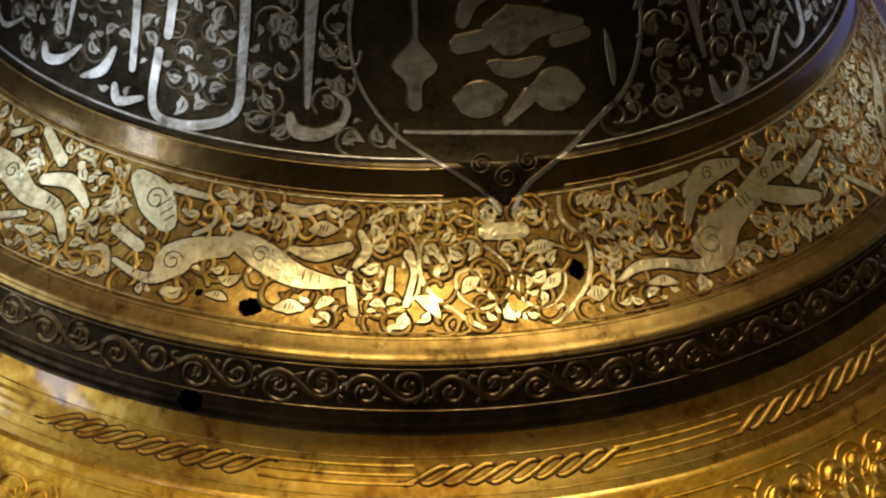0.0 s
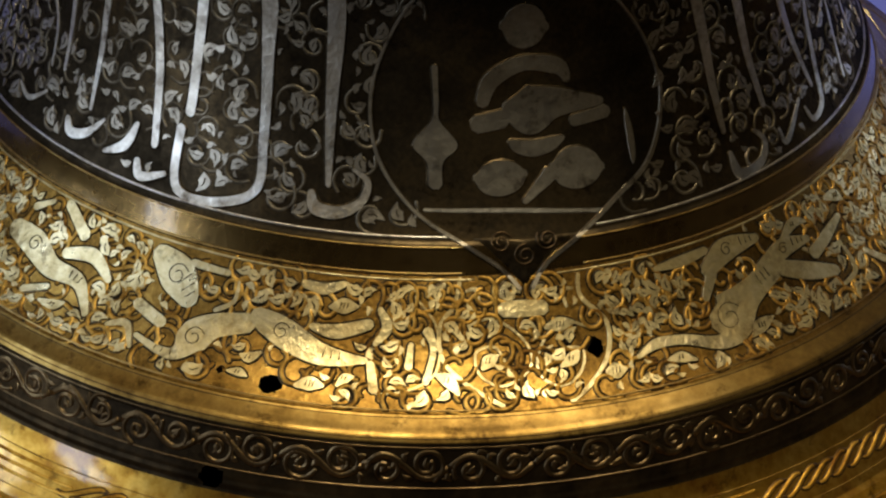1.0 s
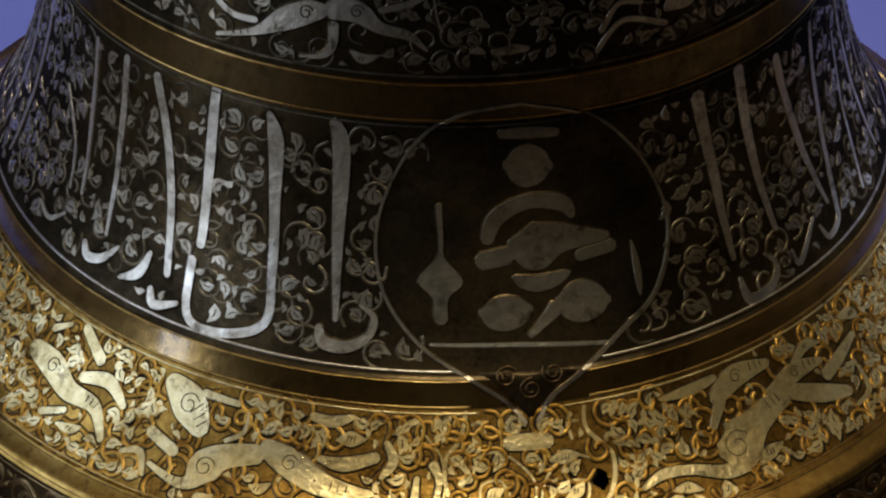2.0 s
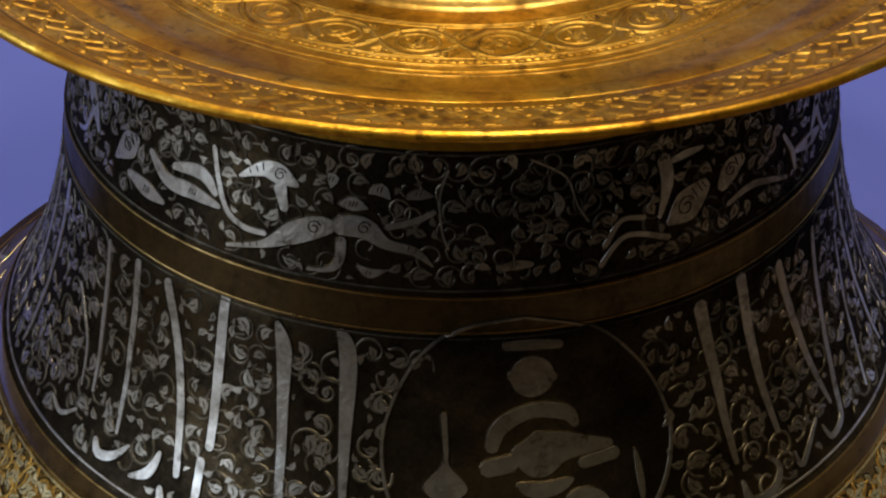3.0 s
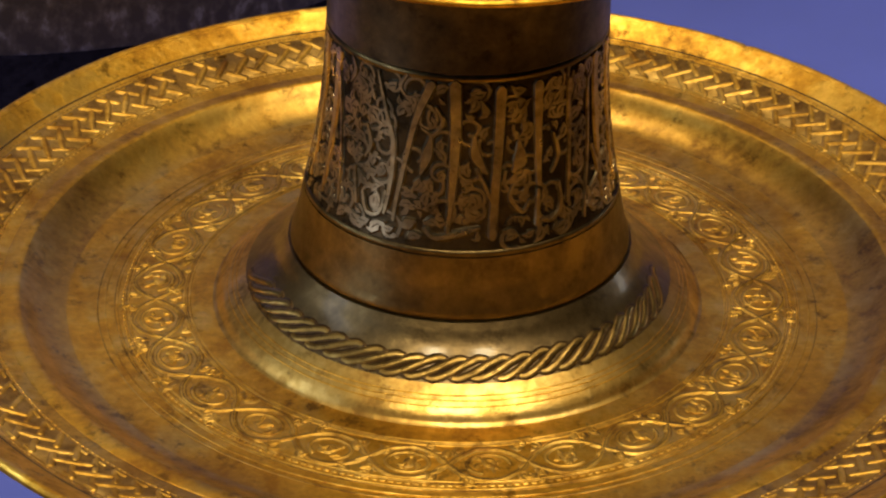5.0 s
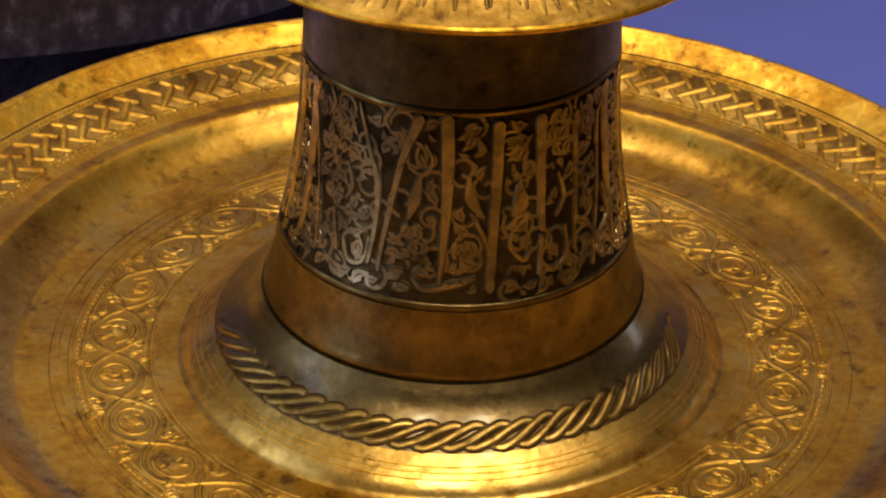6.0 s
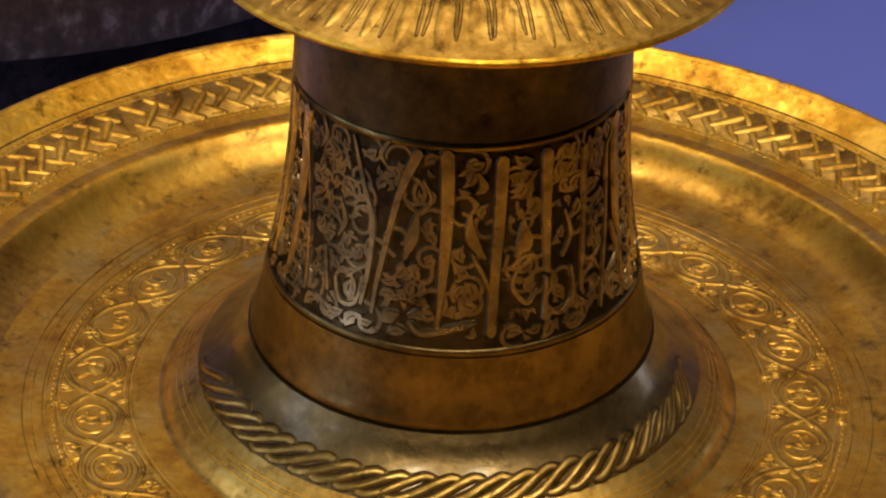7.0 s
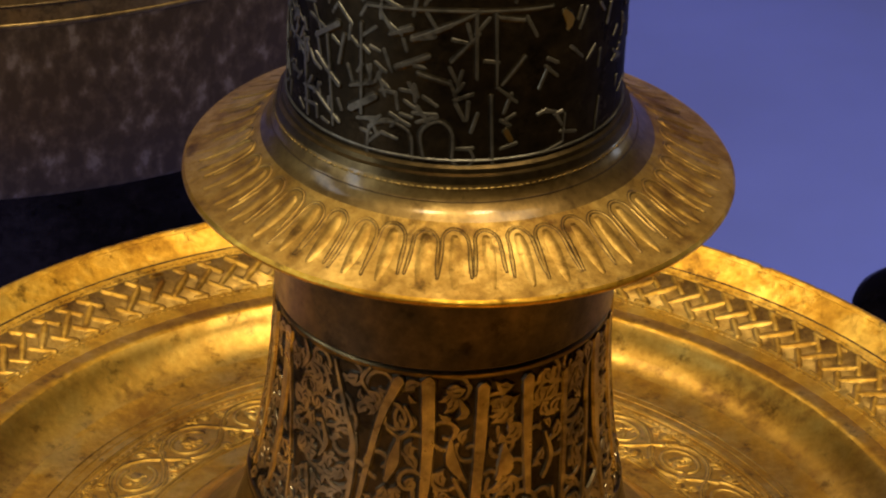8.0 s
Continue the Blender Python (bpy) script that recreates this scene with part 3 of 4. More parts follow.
ink(BODY, "loop", (-32.7, 0.291, 2.7), (-32.2, 0.111, 2.4), (-30.4, 0.042, 2.4), (-25.7, 0.054, 2.6), (-21.8, 0.134, 2.4), (-21.9, 0.331, 2.6), (-22.6, 0.654, 3.4), (-23.0, 0.864, 4.6), (-24.1, 0.961, 2.0))
ink(BODY, "stem", (-15.2, 0.977, 2.5), (-14.1, 0.870, 4.3), (-14.0, 0.474, 2.6), (-13.5, 0.191, 1.4))
ink(BODY, "hook", (-15.4, 0.159, 1.8), (-14.7, 0.101, 3.4), (-12.0, 0.093, 3.1), (-9.6, 0.141, 2.3), (-9.0, 0.217, 1.8), (-10.7, 0.260, 1.2))
ink(BODY, "hook", (-42.3, 0.091, 1.4), (-39.8, 0.144, 3.0), (-38.8, 0.243, 1.6))
ink(BODY, "stem", (34.3, 0.938, 3.9), (35.9, 0.591, 2.9), (36.6, 0.229, 1.6))
ink(BODY, "hook", (36.8, 0.141, 1.3), (37.4, 0.044, 3.0), (41.1, 0.053, 2.5), (42.8, 0.122, 1.9), (41.4, 0.182, 1.1))
ink(BODY, "stem", (42.0, 0.972, 3.4), (42.9, 0.626, 2.9), (44.3, 0.253, 1.6))
ink(BODY, "stem", (50.0, 0.922, 2.9), (52.8, 0.528, 2.5), (55.3, 0.193, 1.3))
ink(BODY, "hook", (45.9, 0.131, 1.1), (46.6, 0.069, 1.9), (51.4, 0.186, 1.4))
ink(BODY, "stem", (60.0, 0.932, 1.9), (58.8, 0.479, 2.0), (57.1, 0.184, 2.0), (56.0, 0.098, 1.8), (53.1, 0.073, 1.7), (52.2, 0.139, 1.0))
ink(BODY, "stem", (68.3, 0.766, 1.4), (66.0, 0.284, 1.4), (64.3, 0.091, 1.2))
ink(BODY, "stem", (-61.7, 0.650, 1.1), (-57.1, 0.463, 1.1), (-55.4, 0.280, 0.8))
ink(BODY, "ground_line", (-2.4, 0.124, 0.6), (8.0, 0.111, 0.8), (18.6, 0.068, 0.7))
ink(BODY, "plaque", (6.9, 0.823, 4.3), (9.7, 0.815, 10.6), (12.6, 0.804, 4.3))
ink(BODY, "plaque", (6.3, 0.951, 2.5), (9.7, 0.949, 3.0), (13.5, 0.939, 2.5))
ink(BODY, "plaque", (4.3, 0.527, 3.3), (5.6, 0.617, 4.3), (9.5, 0.671, 3.8), (13.9, 0.649, 4.1), (15.1, 0.594, 2.3))
ink(BODY, "plaque", (7.6, 0.497, 5.1), (10.1, 0.489, 11.6), (13.7, 0.508, 7.2), (19.5, 0.489, 2.3))
ink(BODY, "plaque", (3.6, 0.445, 4.4), (6.9, 0.462, 4.6))
ink(BODY, "plaque", (15.7, 0.428, 3.1), (20.1, 0.445, 3.4))
ink(BODY, "plaque", (7.5, 0.378, 1.8), (10.5, 0.341, 4.1), (14.4, 0.373, 2.6))
ink(BODY, "plaque", (3.5, 0.243, 3.9), (6.3, 0.237, 8.5), (9.3, 0.251, 3.9))
ink(BODY, "plaque", (12.7, 0.263, 4.7), (15.5, 0.248, 10.1), (18.8, 0.236, 3.9))
ink(BODY, "plaque", (12.5, 0.242, 3.9), (9.1, 0.141, 1.6))
ink(BODY, "plaque", (-1.6, 0.669, 1.8), (-1.3, 0.531, 1.5), (-1.3, 0.462, 2.1), (-1.3, 0.371, 10.3), (-1.3, 0.304, 3.9), (-1.2, 0.218, 3.4))
ink(BODY, "plaque", (22.7, 0.442, 1.0), (23.0, 0.318, 2.1), (22.9, 0.221, 3.7))
ink(COMB, "medallion_line", (8.7, 0.948, 0.6), (1.0, 0.928, 0.6), (-4.6, 0.862, 0.6), (-8.1, 0.753, 0.6), (-9.3, 0.645, 0.7), (-7.9, 0.530, 0.7), (-3.6, 0.428, 0.7), (2.2, 0.354, 0.7), (5.9, 0.303, 0.7), (7.7, 0.258, 0.8))
ink(COMB, "medallion_line", (8.9, 0.948, 0.6), (18.0, 0.902, 0.6), (23.9, 0.807, 0.6), (27.2, 0.701, 0.6), (27.9, 0.598, 0.7), (25.0, 0.484, 0.8), (19.6, 0.416, 0.8), (14.2, 0.348, 0.8), (10.9, 0.307, 0.8), (9.1, 0.258, 0.8))
tip = Heap()
ribbon(tip, COMB, metric(COMB, [(8.5, 0.364, 23), (8.45, 0.348, 17.5), (8.4, 0.330, 13), (8.4, 0.302, 7), (8.4, 0.268, 1.6)]), 0.00022, step=0.002, edge=0.0004, round_ends=False)
tip.build("medallion_tip", PITCH, body)

# running animals of the upper frieze
ink(UPPER, "animal", (-32.4, 0.085, 1.0), (-26.8, 0.175, 1.8), (-22.9, 0.295, 4.5), (-19.7, 0.374, 4.7), (-17.4, 0.407, 3.2))
ink(UPPER, "animal", (-16.3, 0.423, 4.2), (-12.8, 0.425, 4.4), (-9.6, 0.334, 2.5), (-5.8, 0.293, 2.0), (-3.3, 0.198, 0.7))
ink(UPPER, "leg", (-9.7, 0.449, 1.5), (-6.1, 0.501, 1.5), (-3.5, 0.571, 1.2))
ink(UPPER, "animal", (-31.5, 0.599, 1.0), (-28.0, 0.689, 3.2), (-25.4, 0.682, 4.2), (-22.7, 0.635, 1.2))
ink(UPPER, "leg", (-25.2, 0.601, 3.0), (-24.2, 0.457, 2.0))
ink(UPPER, "leg", (-36.4, 0.721, 1.3), (-33.6, 0.370, 1.5), (-30.5, 0.256, 1.5), (-26.8, 0.251, 1.5))
ink(UPPER, "animal", (-48.0, 0.476, 1.8), (-44.1, 0.349, 3.1), (-39.1, 0.352, 3.3), (-34.3, 0.328, 1.3))
ink(UPPER, "leg", (-43.0, 0.469, 1.8), (-38.0, 0.510, 3.1), (-35.1, 0.405, 1.5))
ink(UPPER, "animal", (-52.3, 0.224, 1.8), (-48.0, 0.192, 3.7), (-44.3, 0.170, 1.3))
ink(UPPER, "animal", (-56.0, 0.261, 1.3), (-53.3, 0.406, 5.8), (-51.6, 0.484, 2.6))
ink(UPPER, "leaf", (-15.8, 0.322, 2.7), (-15.8, 0.185, 2.5), (-17.0, 0.104, 1.7), (-20.1, 0.075, 1.0))
ink(UPPER, "leaf", (-16.5, 0.568, 1.0), (-14.6, 0.582, 3.7), (-12.6, 0.564, 1.0))
ink(UPPER, "leaf", (-12.4, 0.671, 1.0), (-10.9, 0.698, 3.4), (-9.7, 0.647, 1.0))
ink(UPPER, "leaf", (-7.2, 0.657, 1.0), (-5.6, 0.688, 2.9), (-3.9, 0.680, 1.0))
ink(UPPER, "leaf", (-13.2, 0.157, 1.2), (-11.6, 0.115, 2.7), (-9.4, 0.147, 0.7))
ink(UPPER, "leaf", (-18.5, 0.762, 0.7), (-17.7, 0.726, 3.2), (-17.9, 0.671, 0.7))
ink(UPPER, "animal", (29.0, 0.749, 3.0), (29.6, 0.579, 3.0), (28.3, 0.342, 1.0))
ink(UPPER, "leg", (30.4, 0.715, 1.5), (32.9, 0.729, 2.0), (35.8, 0.731, 1.0))
ink(UPPER, "animal", (29.8, 0.280, 1.8), (32.6, 0.358, 7.1), (35.9, 0.454, 3.8))
ink(UPPER, "leg", (20.0, 0.238, 1.5), (22.4, 0.394, 1.2), (25.8, 0.374, 1.3))
ink(UPPER, "leg", (19.3, 0.101, 1.3), (23.2, 0.278, 1.3), (29.7, 0.180, 1.5))
ink(UPPER, "animal", (39.2, 0.390, 3.1), (40.9, 0.480, 5.1), (43.3, 0.518, 2.6))
ink(UPPER, "leg", (40.2, 0.242, 1.3), (45.5, 0.279, 1.8), (53.6, 0.154, 1.1))
ink(UPPER, "leaf", (2.4, 0.186, 1.0), (3.3, 0.197, 2.2), (4.2, 0.179, 1.0))
ink(UPPER, "leaf", (5.4, 0.176, 1.7), (7.6, 0.192, 2.7), (9.8, 0.190, 1.7))
ink(UPPER, "leaf", (12.5, 0.119, 1.0), (13.1, 0.155, 2.5), (13.3, 0.192, 1.0))
ink(UPPER, "leaf", (2.4, 0.377, 1.0), (3.4, 0.383, 2.5), (4.6, 0.357, 1.0))
ink(UPPER, "leaf", (10.4, 0.351, 1.0), (11.8, 0.366, 2.5), (13.1, 0.350, 1.0))
ink(UPPER, "leaf", (5.6, 0.923, 1.0), (6.5, 0.936, 2.7), (7.1, 0.871, 1.0))
ink(UPPER, "leaf", (12.9, 0.666, 1.0), (13.5, 0.586, 2.7), (13.2, 0.512, 1.0))
ink(UPPER, "leg", (9.3, 0.918, 0.6), (14.2, 0.771, 0.6), (15.9, 0.570, 0.6), (17.5, 0.441, 0.6))
ink(UPPER, "leg", (-2.0, 0.859, 0.6), (-2.9, 0.666, 0.6), (-2.3, 0.439, 0.6), (-1.4, 0.324, 0.6))
ink(UPPER, "animal", (56.4, 0.283, 1.3), (61.2, 0.253, 3.2), (65.2, 0.239, 1.6))
ink(UPPER, "leg", (53.4, 0.476, 1.1), (55.6, 0.302, 1.6), (56.2, 0.160, 1.1))

# running animals of the lower frieze
ink(LOWER, "animal", (-30.4, 0.248, 1.3), (-27.3, 0.189, 2.1), (-25.7, 0.217, 3.3), (-24.7, 0.353, 6.9), (-22.9, 0.468, 5.1), (-19.6, 0.541, 4.1))
ink(LOWER, "tail", (-23.4, 0.577, 1.2), (-21.7, 0.668, 1.2), (-21.6, 0.811, 0.8))
ink(LOWER, "animal", (-19.1, 0.604, 3.8), (-16.3, 0.523, 5.8), (-12.8, 0.411, 4.8), (-10.3, 0.381, 3.3), (-7.8, 0.380, 1.5))
ink(LOWER, "leg", (-13.4, 0.591, 1.5), (-10.9, 0.571, 3.0), (-7.6, 0.645, 2.3))
ink(LOWER, "leg", (-6.7, 0.753, 1.5), (-5.9, 0.628, 2.3), (-7.0, 0.504, 1.3))
ink(LOWER, "leg", (-14.8, 0.886, 1.8), (-12.6, 0.864, 2.5), (-10.5, 0.914, 1.5))
ink(LOWER, "animal", (-11.8, 0.741, 1.0), (-10.4, 0.758, 3.3), (-9.0, 0.759, 1.0))
ink(LOWER, "leg", (-3.5, 0.515, 1.3), (-3.7, 0.346, 1.8))
ink(LOWER, "leg", (-1.9, 0.613, 2.3), (-1.3, 0.477, 1.5), (-2.1, 0.236, 1.5))
ink(LOWER, "leg", (-7.3, 0.362, 1.8), (-6.8, 0.162, 2.0))
ink(LOWER, "vine", (-3.2, 0.854, 0.8), (-1.0, 0.637, 0.8), (-1.0, 0.337, 0.8), (-3.4, 0.185, 0.8), (-6.6, 0.142, 0.6))
ink(LOWER, "animal", (-49.6, 0.582, 4.1), (-46.0, 0.553, 5.9), (-42.7, 0.462, 4.5), (-38.8, 0.450, 3.2), (-36.3, 0.254, 1.6))
ink(LOWER, "leg", (-41.9, 0.600, 2.4), (-38.4, 0.669, 3.2), (-35.6, 0.550, 1.8))
ink(LOWER, "leg", (-44.2, 0.940, 2.4), (-40.4, 0.778, 2.9))
ink(LOWER, "leg", (-48.4, 0.791, 1.9), (-46.3, 0.899, 1.3))
ink(LOWER, "animal", (-31.2, 0.873, 3.9), (-28.4, 0.754, 7.8), (-26.3, 0.601, 4.4))
ink(LOWER, "leg", (-27.1, 0.868, 1.8), (-22.9, 0.858, 1.5))
ink(LOWER, "leg", (-31.6, 0.474, 2.6), (-28.3, 0.389, 2.6))
ink(LOWER, "leg", (-33.7, 0.249, 1.3), (-31.8, 0.303, 1.8), (-30.5, 0.148, 1.0))
ink(LOWER, "leaf", (-41.8, 0.205, 1.3), (-40.1, 0.220, 2.9), (-39.1, 0.269, 1.1))
ink(LOWER, "leg", (-44.3, 0.220, 1.9), (-41.8, 0.323, 1.6))
ink(LOWER, "animal", (28.0, 0.376, 5.2), (29.5, 0.372, 10.5), (32.7, 0.478, 6.1), (37.0, 0.577, 4.6))
ink(LOWER, "animal", (35.3, 0.597, 3.2), (39.4, 0.676, 4.1), (43.4, 0.647, 1.6))
ink(LOWER, "leg", (37.7, 0.570, 3.5), (41.5, 0.428, 4.1), (44.8, 0.326, 2.5))
ink(LOWER, "leg", (29.4, 0.241, 4.5), (27.3, 0.223, 3.1), (23.9, 0.317, 2.3), (20.9, 0.343, 2.3), (18.6, 0.277, 1.3))
ink(LOWER, "leg", (43.1, 0.524, 3.0), (46.1, 0.582, 2.8), (49.4, 0.652, 1.7))
ink(LOWER, "animal", (28.8, 0.740, 3.2), (32.1, 0.848, 4.8), (36.6, 0.840, 1.9))
ink(LOWER, "leg", (29.4, 0.727, 2.9), (27.7, 0.556, 1.8))
ink(LOWER, "leg", (22.9, 0.870, 1.3), (26.2, 0.873, 2.4), (29.6, 0.895, 1.8))
ink(LOWER, "leg", (47.7, 0.428, 1.1), (47.1, 0.243, 1.4), (44.6, 0.203, 1.1))
ink(LOWER, "leg", (50.0, 0.318, 1.4), (51.8, 0.141, 2.0), (52.5, 0.021, 1.1))
ink(LOWER, "leaf", (39.1, 0.710, 1.1), (42.2, 0.804, 3.0), (44.2, 0.768, 1.1))
ink(LOWER, "leaf", (48.7, 0.825, 1.4), (50.6, 0.789, 3.6), (51.4, 0.727, 1.1))
ink(LOWER, "plaque", (5.7, 0.750, 3.8), (7.9, 0.747, 4.3), (10.0, 0.742, 3.8))
ink(LOWER, "vine", (2.1, 0.650, 0.9), (4.8, 0.686, 0.9), (7.7, 0.511, 0.9), (7.9, 0.327, 0.9), (5.2, 0.200, 0.9), (3.0, 0.290, 0.9), (2.8, 0.452, 0.9), (4.6, 0.486, 0.9), (5.5, 0.381, 0.9))
ink(LOWER, "vine", (14.5, 0.555, 0.9), (11.7, 0.623, 0.9), (9.3, 0.479, 0.9), (8.6, 0.281, 0.9), (10.4, 0.164, 0.9), (12.6, 0.245, 0.9), (13.3, 0.403, 0.9), (11.5, 0.441, 0.9))
ink(LOWER, "vine", (2.1, 0.893, 1.0), (3.1, 0.903, 1.3), (3.4, 0.811, 1.0))
ink(LOWER, "vine", (13.3, 0.853, 1.0), (12.2, 0.846, 1.3), (12.4, 0.731, 1.0))
ink(LOWER, "panel_line", (1.5, 0.986, 0.8), (0.8, 0.795, 0.8), (-0.7, 0.637, 0.8), (-0.4, 0.397, 0.8), (1.9, 0.212, 0.8), (4.9, 0.052, 0.8))
ink(LOWER, "panel_line", (14.2, 0.946, 0.8), (14.1, 0.784, 0.8), (16.3, 0.575, 0.8), (15.6, 0.335, 0.8), (13.1, 0.135, 0.8), (11.2, 0.042, 0.8))
ink(LOWER, "leaf", (-1.2, 0.296, 1.0), (-0.0, 0.256, 3.5), (0.9, 0.153, 1.3))
ink(LOWER, "leaf", (3.3, 0.330, 1.3), (4.0, 0.388, 3.5), (4.9, 0.424, 1.0))
ink(LOWER, "leaf", (9.9, 0.597, 1.3), (11.4, 0.609, 3.6), (12.8, 0.613, 1.3))
ink(LOWER, "leaf", (10.8, 0.304, 1.0), (12.1, 0.353, 3.3), (12.8, 0.408, 1.0))
ink(LOWER, "leaf", (-14.0, 0.149, 1.3), (-12.7, 0.175, 3.8), (-11.5, 0.169, 1.5))
ink(LOWER, "leaf", (-10.2, 0.183, 1.0), (-9.5, 0.241, 2.8), (-8.8, 0.254, 1.0))
ink(LOWER, "leaf", (-19.7, 0.308, 1.0), (-18.8, 0.295, 3.0), (-17.8, 0.349, 1.0))
ink(LOWER, "leaf", (-20.5, 0.170, 1.0), (-19.4, 0.177, 2.5), (-18.6, 0.156, 1.0))
ink(LOWER, "leaf", (15.1, 0.217, 1.3), (16.0, 0.212, 4.3), (17.0, 0.212, 1.3))
ink(LOWER, "leaf", (21.4, 0.206, 1.0), (22.9, 0.200, 3.1), (24.2, 0.153, 1.0))
ink(LOWER, "leaf", (31.0, 0.179, 1.3), (32.5, 0.232, 3.7), (34.2, 0.257, 1.1))

# letters of the neck as plain bars
ink(NECK, "stem", (-61.4, 0.879, 0.9), (-55.3, 0.443, 0.9), (-52.1, 0.128, 0.8))
ink(NECK, "stem", (-51.1, 0.967, 0.8), (-49.2, 0.895, 1.0), (-52.5, 0.822, 0.6))
ink(NECK, "stem", (-37.3, 0.952, 0.7), (-32.9, 0.754, 1.3), (-28.7, 0.580, 1.5), (-28.5, 0.365, 1.3), (-29.8, 0.184, 1.1))
ink(NECK, "stem", (-14.1, 0.945, 2.3), (-20.2, 0.716, 1.7), (-25.0, 0.324, 1.3), (-25.8, 0.160, 1.0))
ink(NECK, "stem", (-4.7, 0.953, 2.7), (-3.9, 0.665, 2.5), (-4.4, 0.371, 1.9), (-5.3, 0.132, 0.7))
ink(NECK, "stem", (13.2, 0.922, 2.5), (12.8, 0.633, 2.3), (11.7, 0.367, 2.1), (10.7, 0.104, 1.9))
ink(NECK, "stem", (28.8, 0.926, 2.5), (29.1, 0.649, 2.1), (29.3, 0.364, 1.5))
ink(NECK, "stem", (28.9, 0.326, 1.1), (27.8, 0.142, 1.3))
ink(NECK, "stem", (44.0, 0.894, 1.5), (44.2, 0.532, 1.3), (41.8, 0.215, 1.1))
ink(NECK, "stem", (56.1, 0.855, 0.9), (55.4, 0.470, 0.9), (49.5, 0.089, 0.9))
ink(NECK, "stem", (-45.9, 0.375, 1.1), (-42.6, 0.187, 1.1))
ink(NECK, "hook", (-41.3, 0.635, 0.9), (-38.8, 0.537, 1.7), (-40.9, 0.458, 0.9))
ink(NECK, "loop", (-40.2, 0.256, 0.9), (-37.3, 0.162, 1.3), (-31.9, 0.175, 1.1), (-30.3, 0.303, 0.9))
ink(NECK, "hook", (-11.9, 0.816, 0.8), (-9.2, 0.734, 1.0), (-12.8, 0.666, 1.0), (-17.3, 0.697, 0.6))
ink(NECK, "leaf", (-13.3, 0.665, 1.0), (-14.7, 0.542, 2.7), (-16.7, 0.443, 1.1))
ink(NECK, "leaf", (3.3, 0.667, 1.0), (4.1, 0.560, 2.7), (8.3, 0.464, 1.1))
ink(NECK, "leaf", (20.9, 0.618, 1.3), (21.4, 0.510, 3.6), (18.5, 0.462, 1.1))
ink(NECK, "hook", (4.6, 0.480, 0.8), (8.4, 0.371, 1.3), (10.7, 0.289, 0.8))
ink(NECK, "hook", (18.5, 0.382, 0.8), (17.5, 0.304, 1.3), (22.2, 0.226, 1.3), (25.2, 0.284, 0.9))
ink(NECK, "hook", (36.0, 0.623, 0.8), (38.4, 0.504, 1.5), (35.0, 0.411, 1.1))
ink(NECK, "hook", (38.3, 0.342, 0.9), (38.6, 0.203, 1.5), (33.8, 0.144, 1.3), (29.9, 0.161, 0.9))
ink(NECK, "leaf", (-22.7, 0.132, 0.9), (-20.2, 0.153, 3.0), (-17.5, 0.174, 1.1))
ink(NECK, "hook", (-13.6, 0.144, 1.1), (-9.9, 0.099, 1.3), (0.1, 0.135, 1.5), (6.1, 0.161, 0.6))
ink(NECK, "leaf", (5.5, 0.867, 0.8), (7.5, 0.799, 2.3), (5.0, 0.774, 0.8))
ink(NECK, "hook", (-24.1, 0.974, 0.8), (-26.9, 0.911, 1.5), (-24.9, 0.864, 0.8))
ink(NECK, "hook", (58.3, 0.452, 0.9), (61.7, 0.289, 1.5), (55.3, 0.219, 0.9))

# knotted bars of the socket
ink(SOCKET, "bar", (4.5, 0.683, 0.8), (5.7, 0.386, 0.8))
ink(SOCKET, "bar", (6.2, 0.682, 0.6), (-10.1, 0.575, 0.9))
ink(SOCKET, "bar", (10.8, 0.668, 0.8), (12.3, 0.357, 0.6))
ink(SOCKET, "bar", (12.6, 0.344, 0.8), (19.1, 0.272, 0.8))
ink(SOCKET, "bar", (10.9, 0.655, 0.8), (20.1, 0.632, 0.8))
ink(SOCKET, "bar", (21.2, 0.470, 0.7), (14.0, 0.355, 0.7))
ink(SOCKET, "bar", (-36.8, 0.174, 1.6), (-27.3, 0.260, 1.4))
ink(SOCKET, "bar", (-37.2, 0.275, 0.8), (-28.4, 0.319, 1.0))
ink(SOCKET, "bar", (-53.8, 0.427, 1.2), (-42.6, 0.529, 1.4))
ink(SOCKET, "bar", (-53.7, 0.351, 1.0), (-41.8, 0.255, 1.2))
ink(SOCKET, "bar", (-40.2, 0.490, 1.0), (-42.2, 0.355, 1.0))
ink(SOCKET, "bar", (-20.8, 0.405, 0.8), (-9.8, 0.476, 1.0))
ink(SOCKET, "bar", (-13.2, 0.396, 0.8), (-2.2, 0.359, 0.8))
ink(SOCKET, "bar", (-23.0, 0.548, 0.8), (-15.6, 0.590, 1.3))
ink(SOCKET, "bar", (-15.5, 0.541, 1.0), (-3.2, 0.619, 1.1))
ink(SOCKET, "loop", (-10.1, 0.021, 0.7), (-11.4, 0.134, 0.7), (-6.1, 0.192, 0.7), (-1.4, 0.145, 0.7), (-1.0, 0.030, 0.7))
ink(SOCKET, "loop", (-29.5, -0.004, 0.7), (-28.9, 0.115, 0.7), (-21.9, 0.162, 0.7), (-15.1, 0.127, 0.7), (-13.8, 0.014, 0.7))
ink(SOCKET, "loop", (-1.0, 0.017, 0.7), (2.8, -0.021, 0.7), (5.9, 0.031, 0.7), (4.3, 0.070, 0.6))
ink(SOCKET, "bar", (10.6, 0.308, 0.7), (12.3, -0.025, 0.7))
ink(SOCKET, "bar", (-33.5, 0.565, 0.8), (-32.4, 0.166, 0.8))
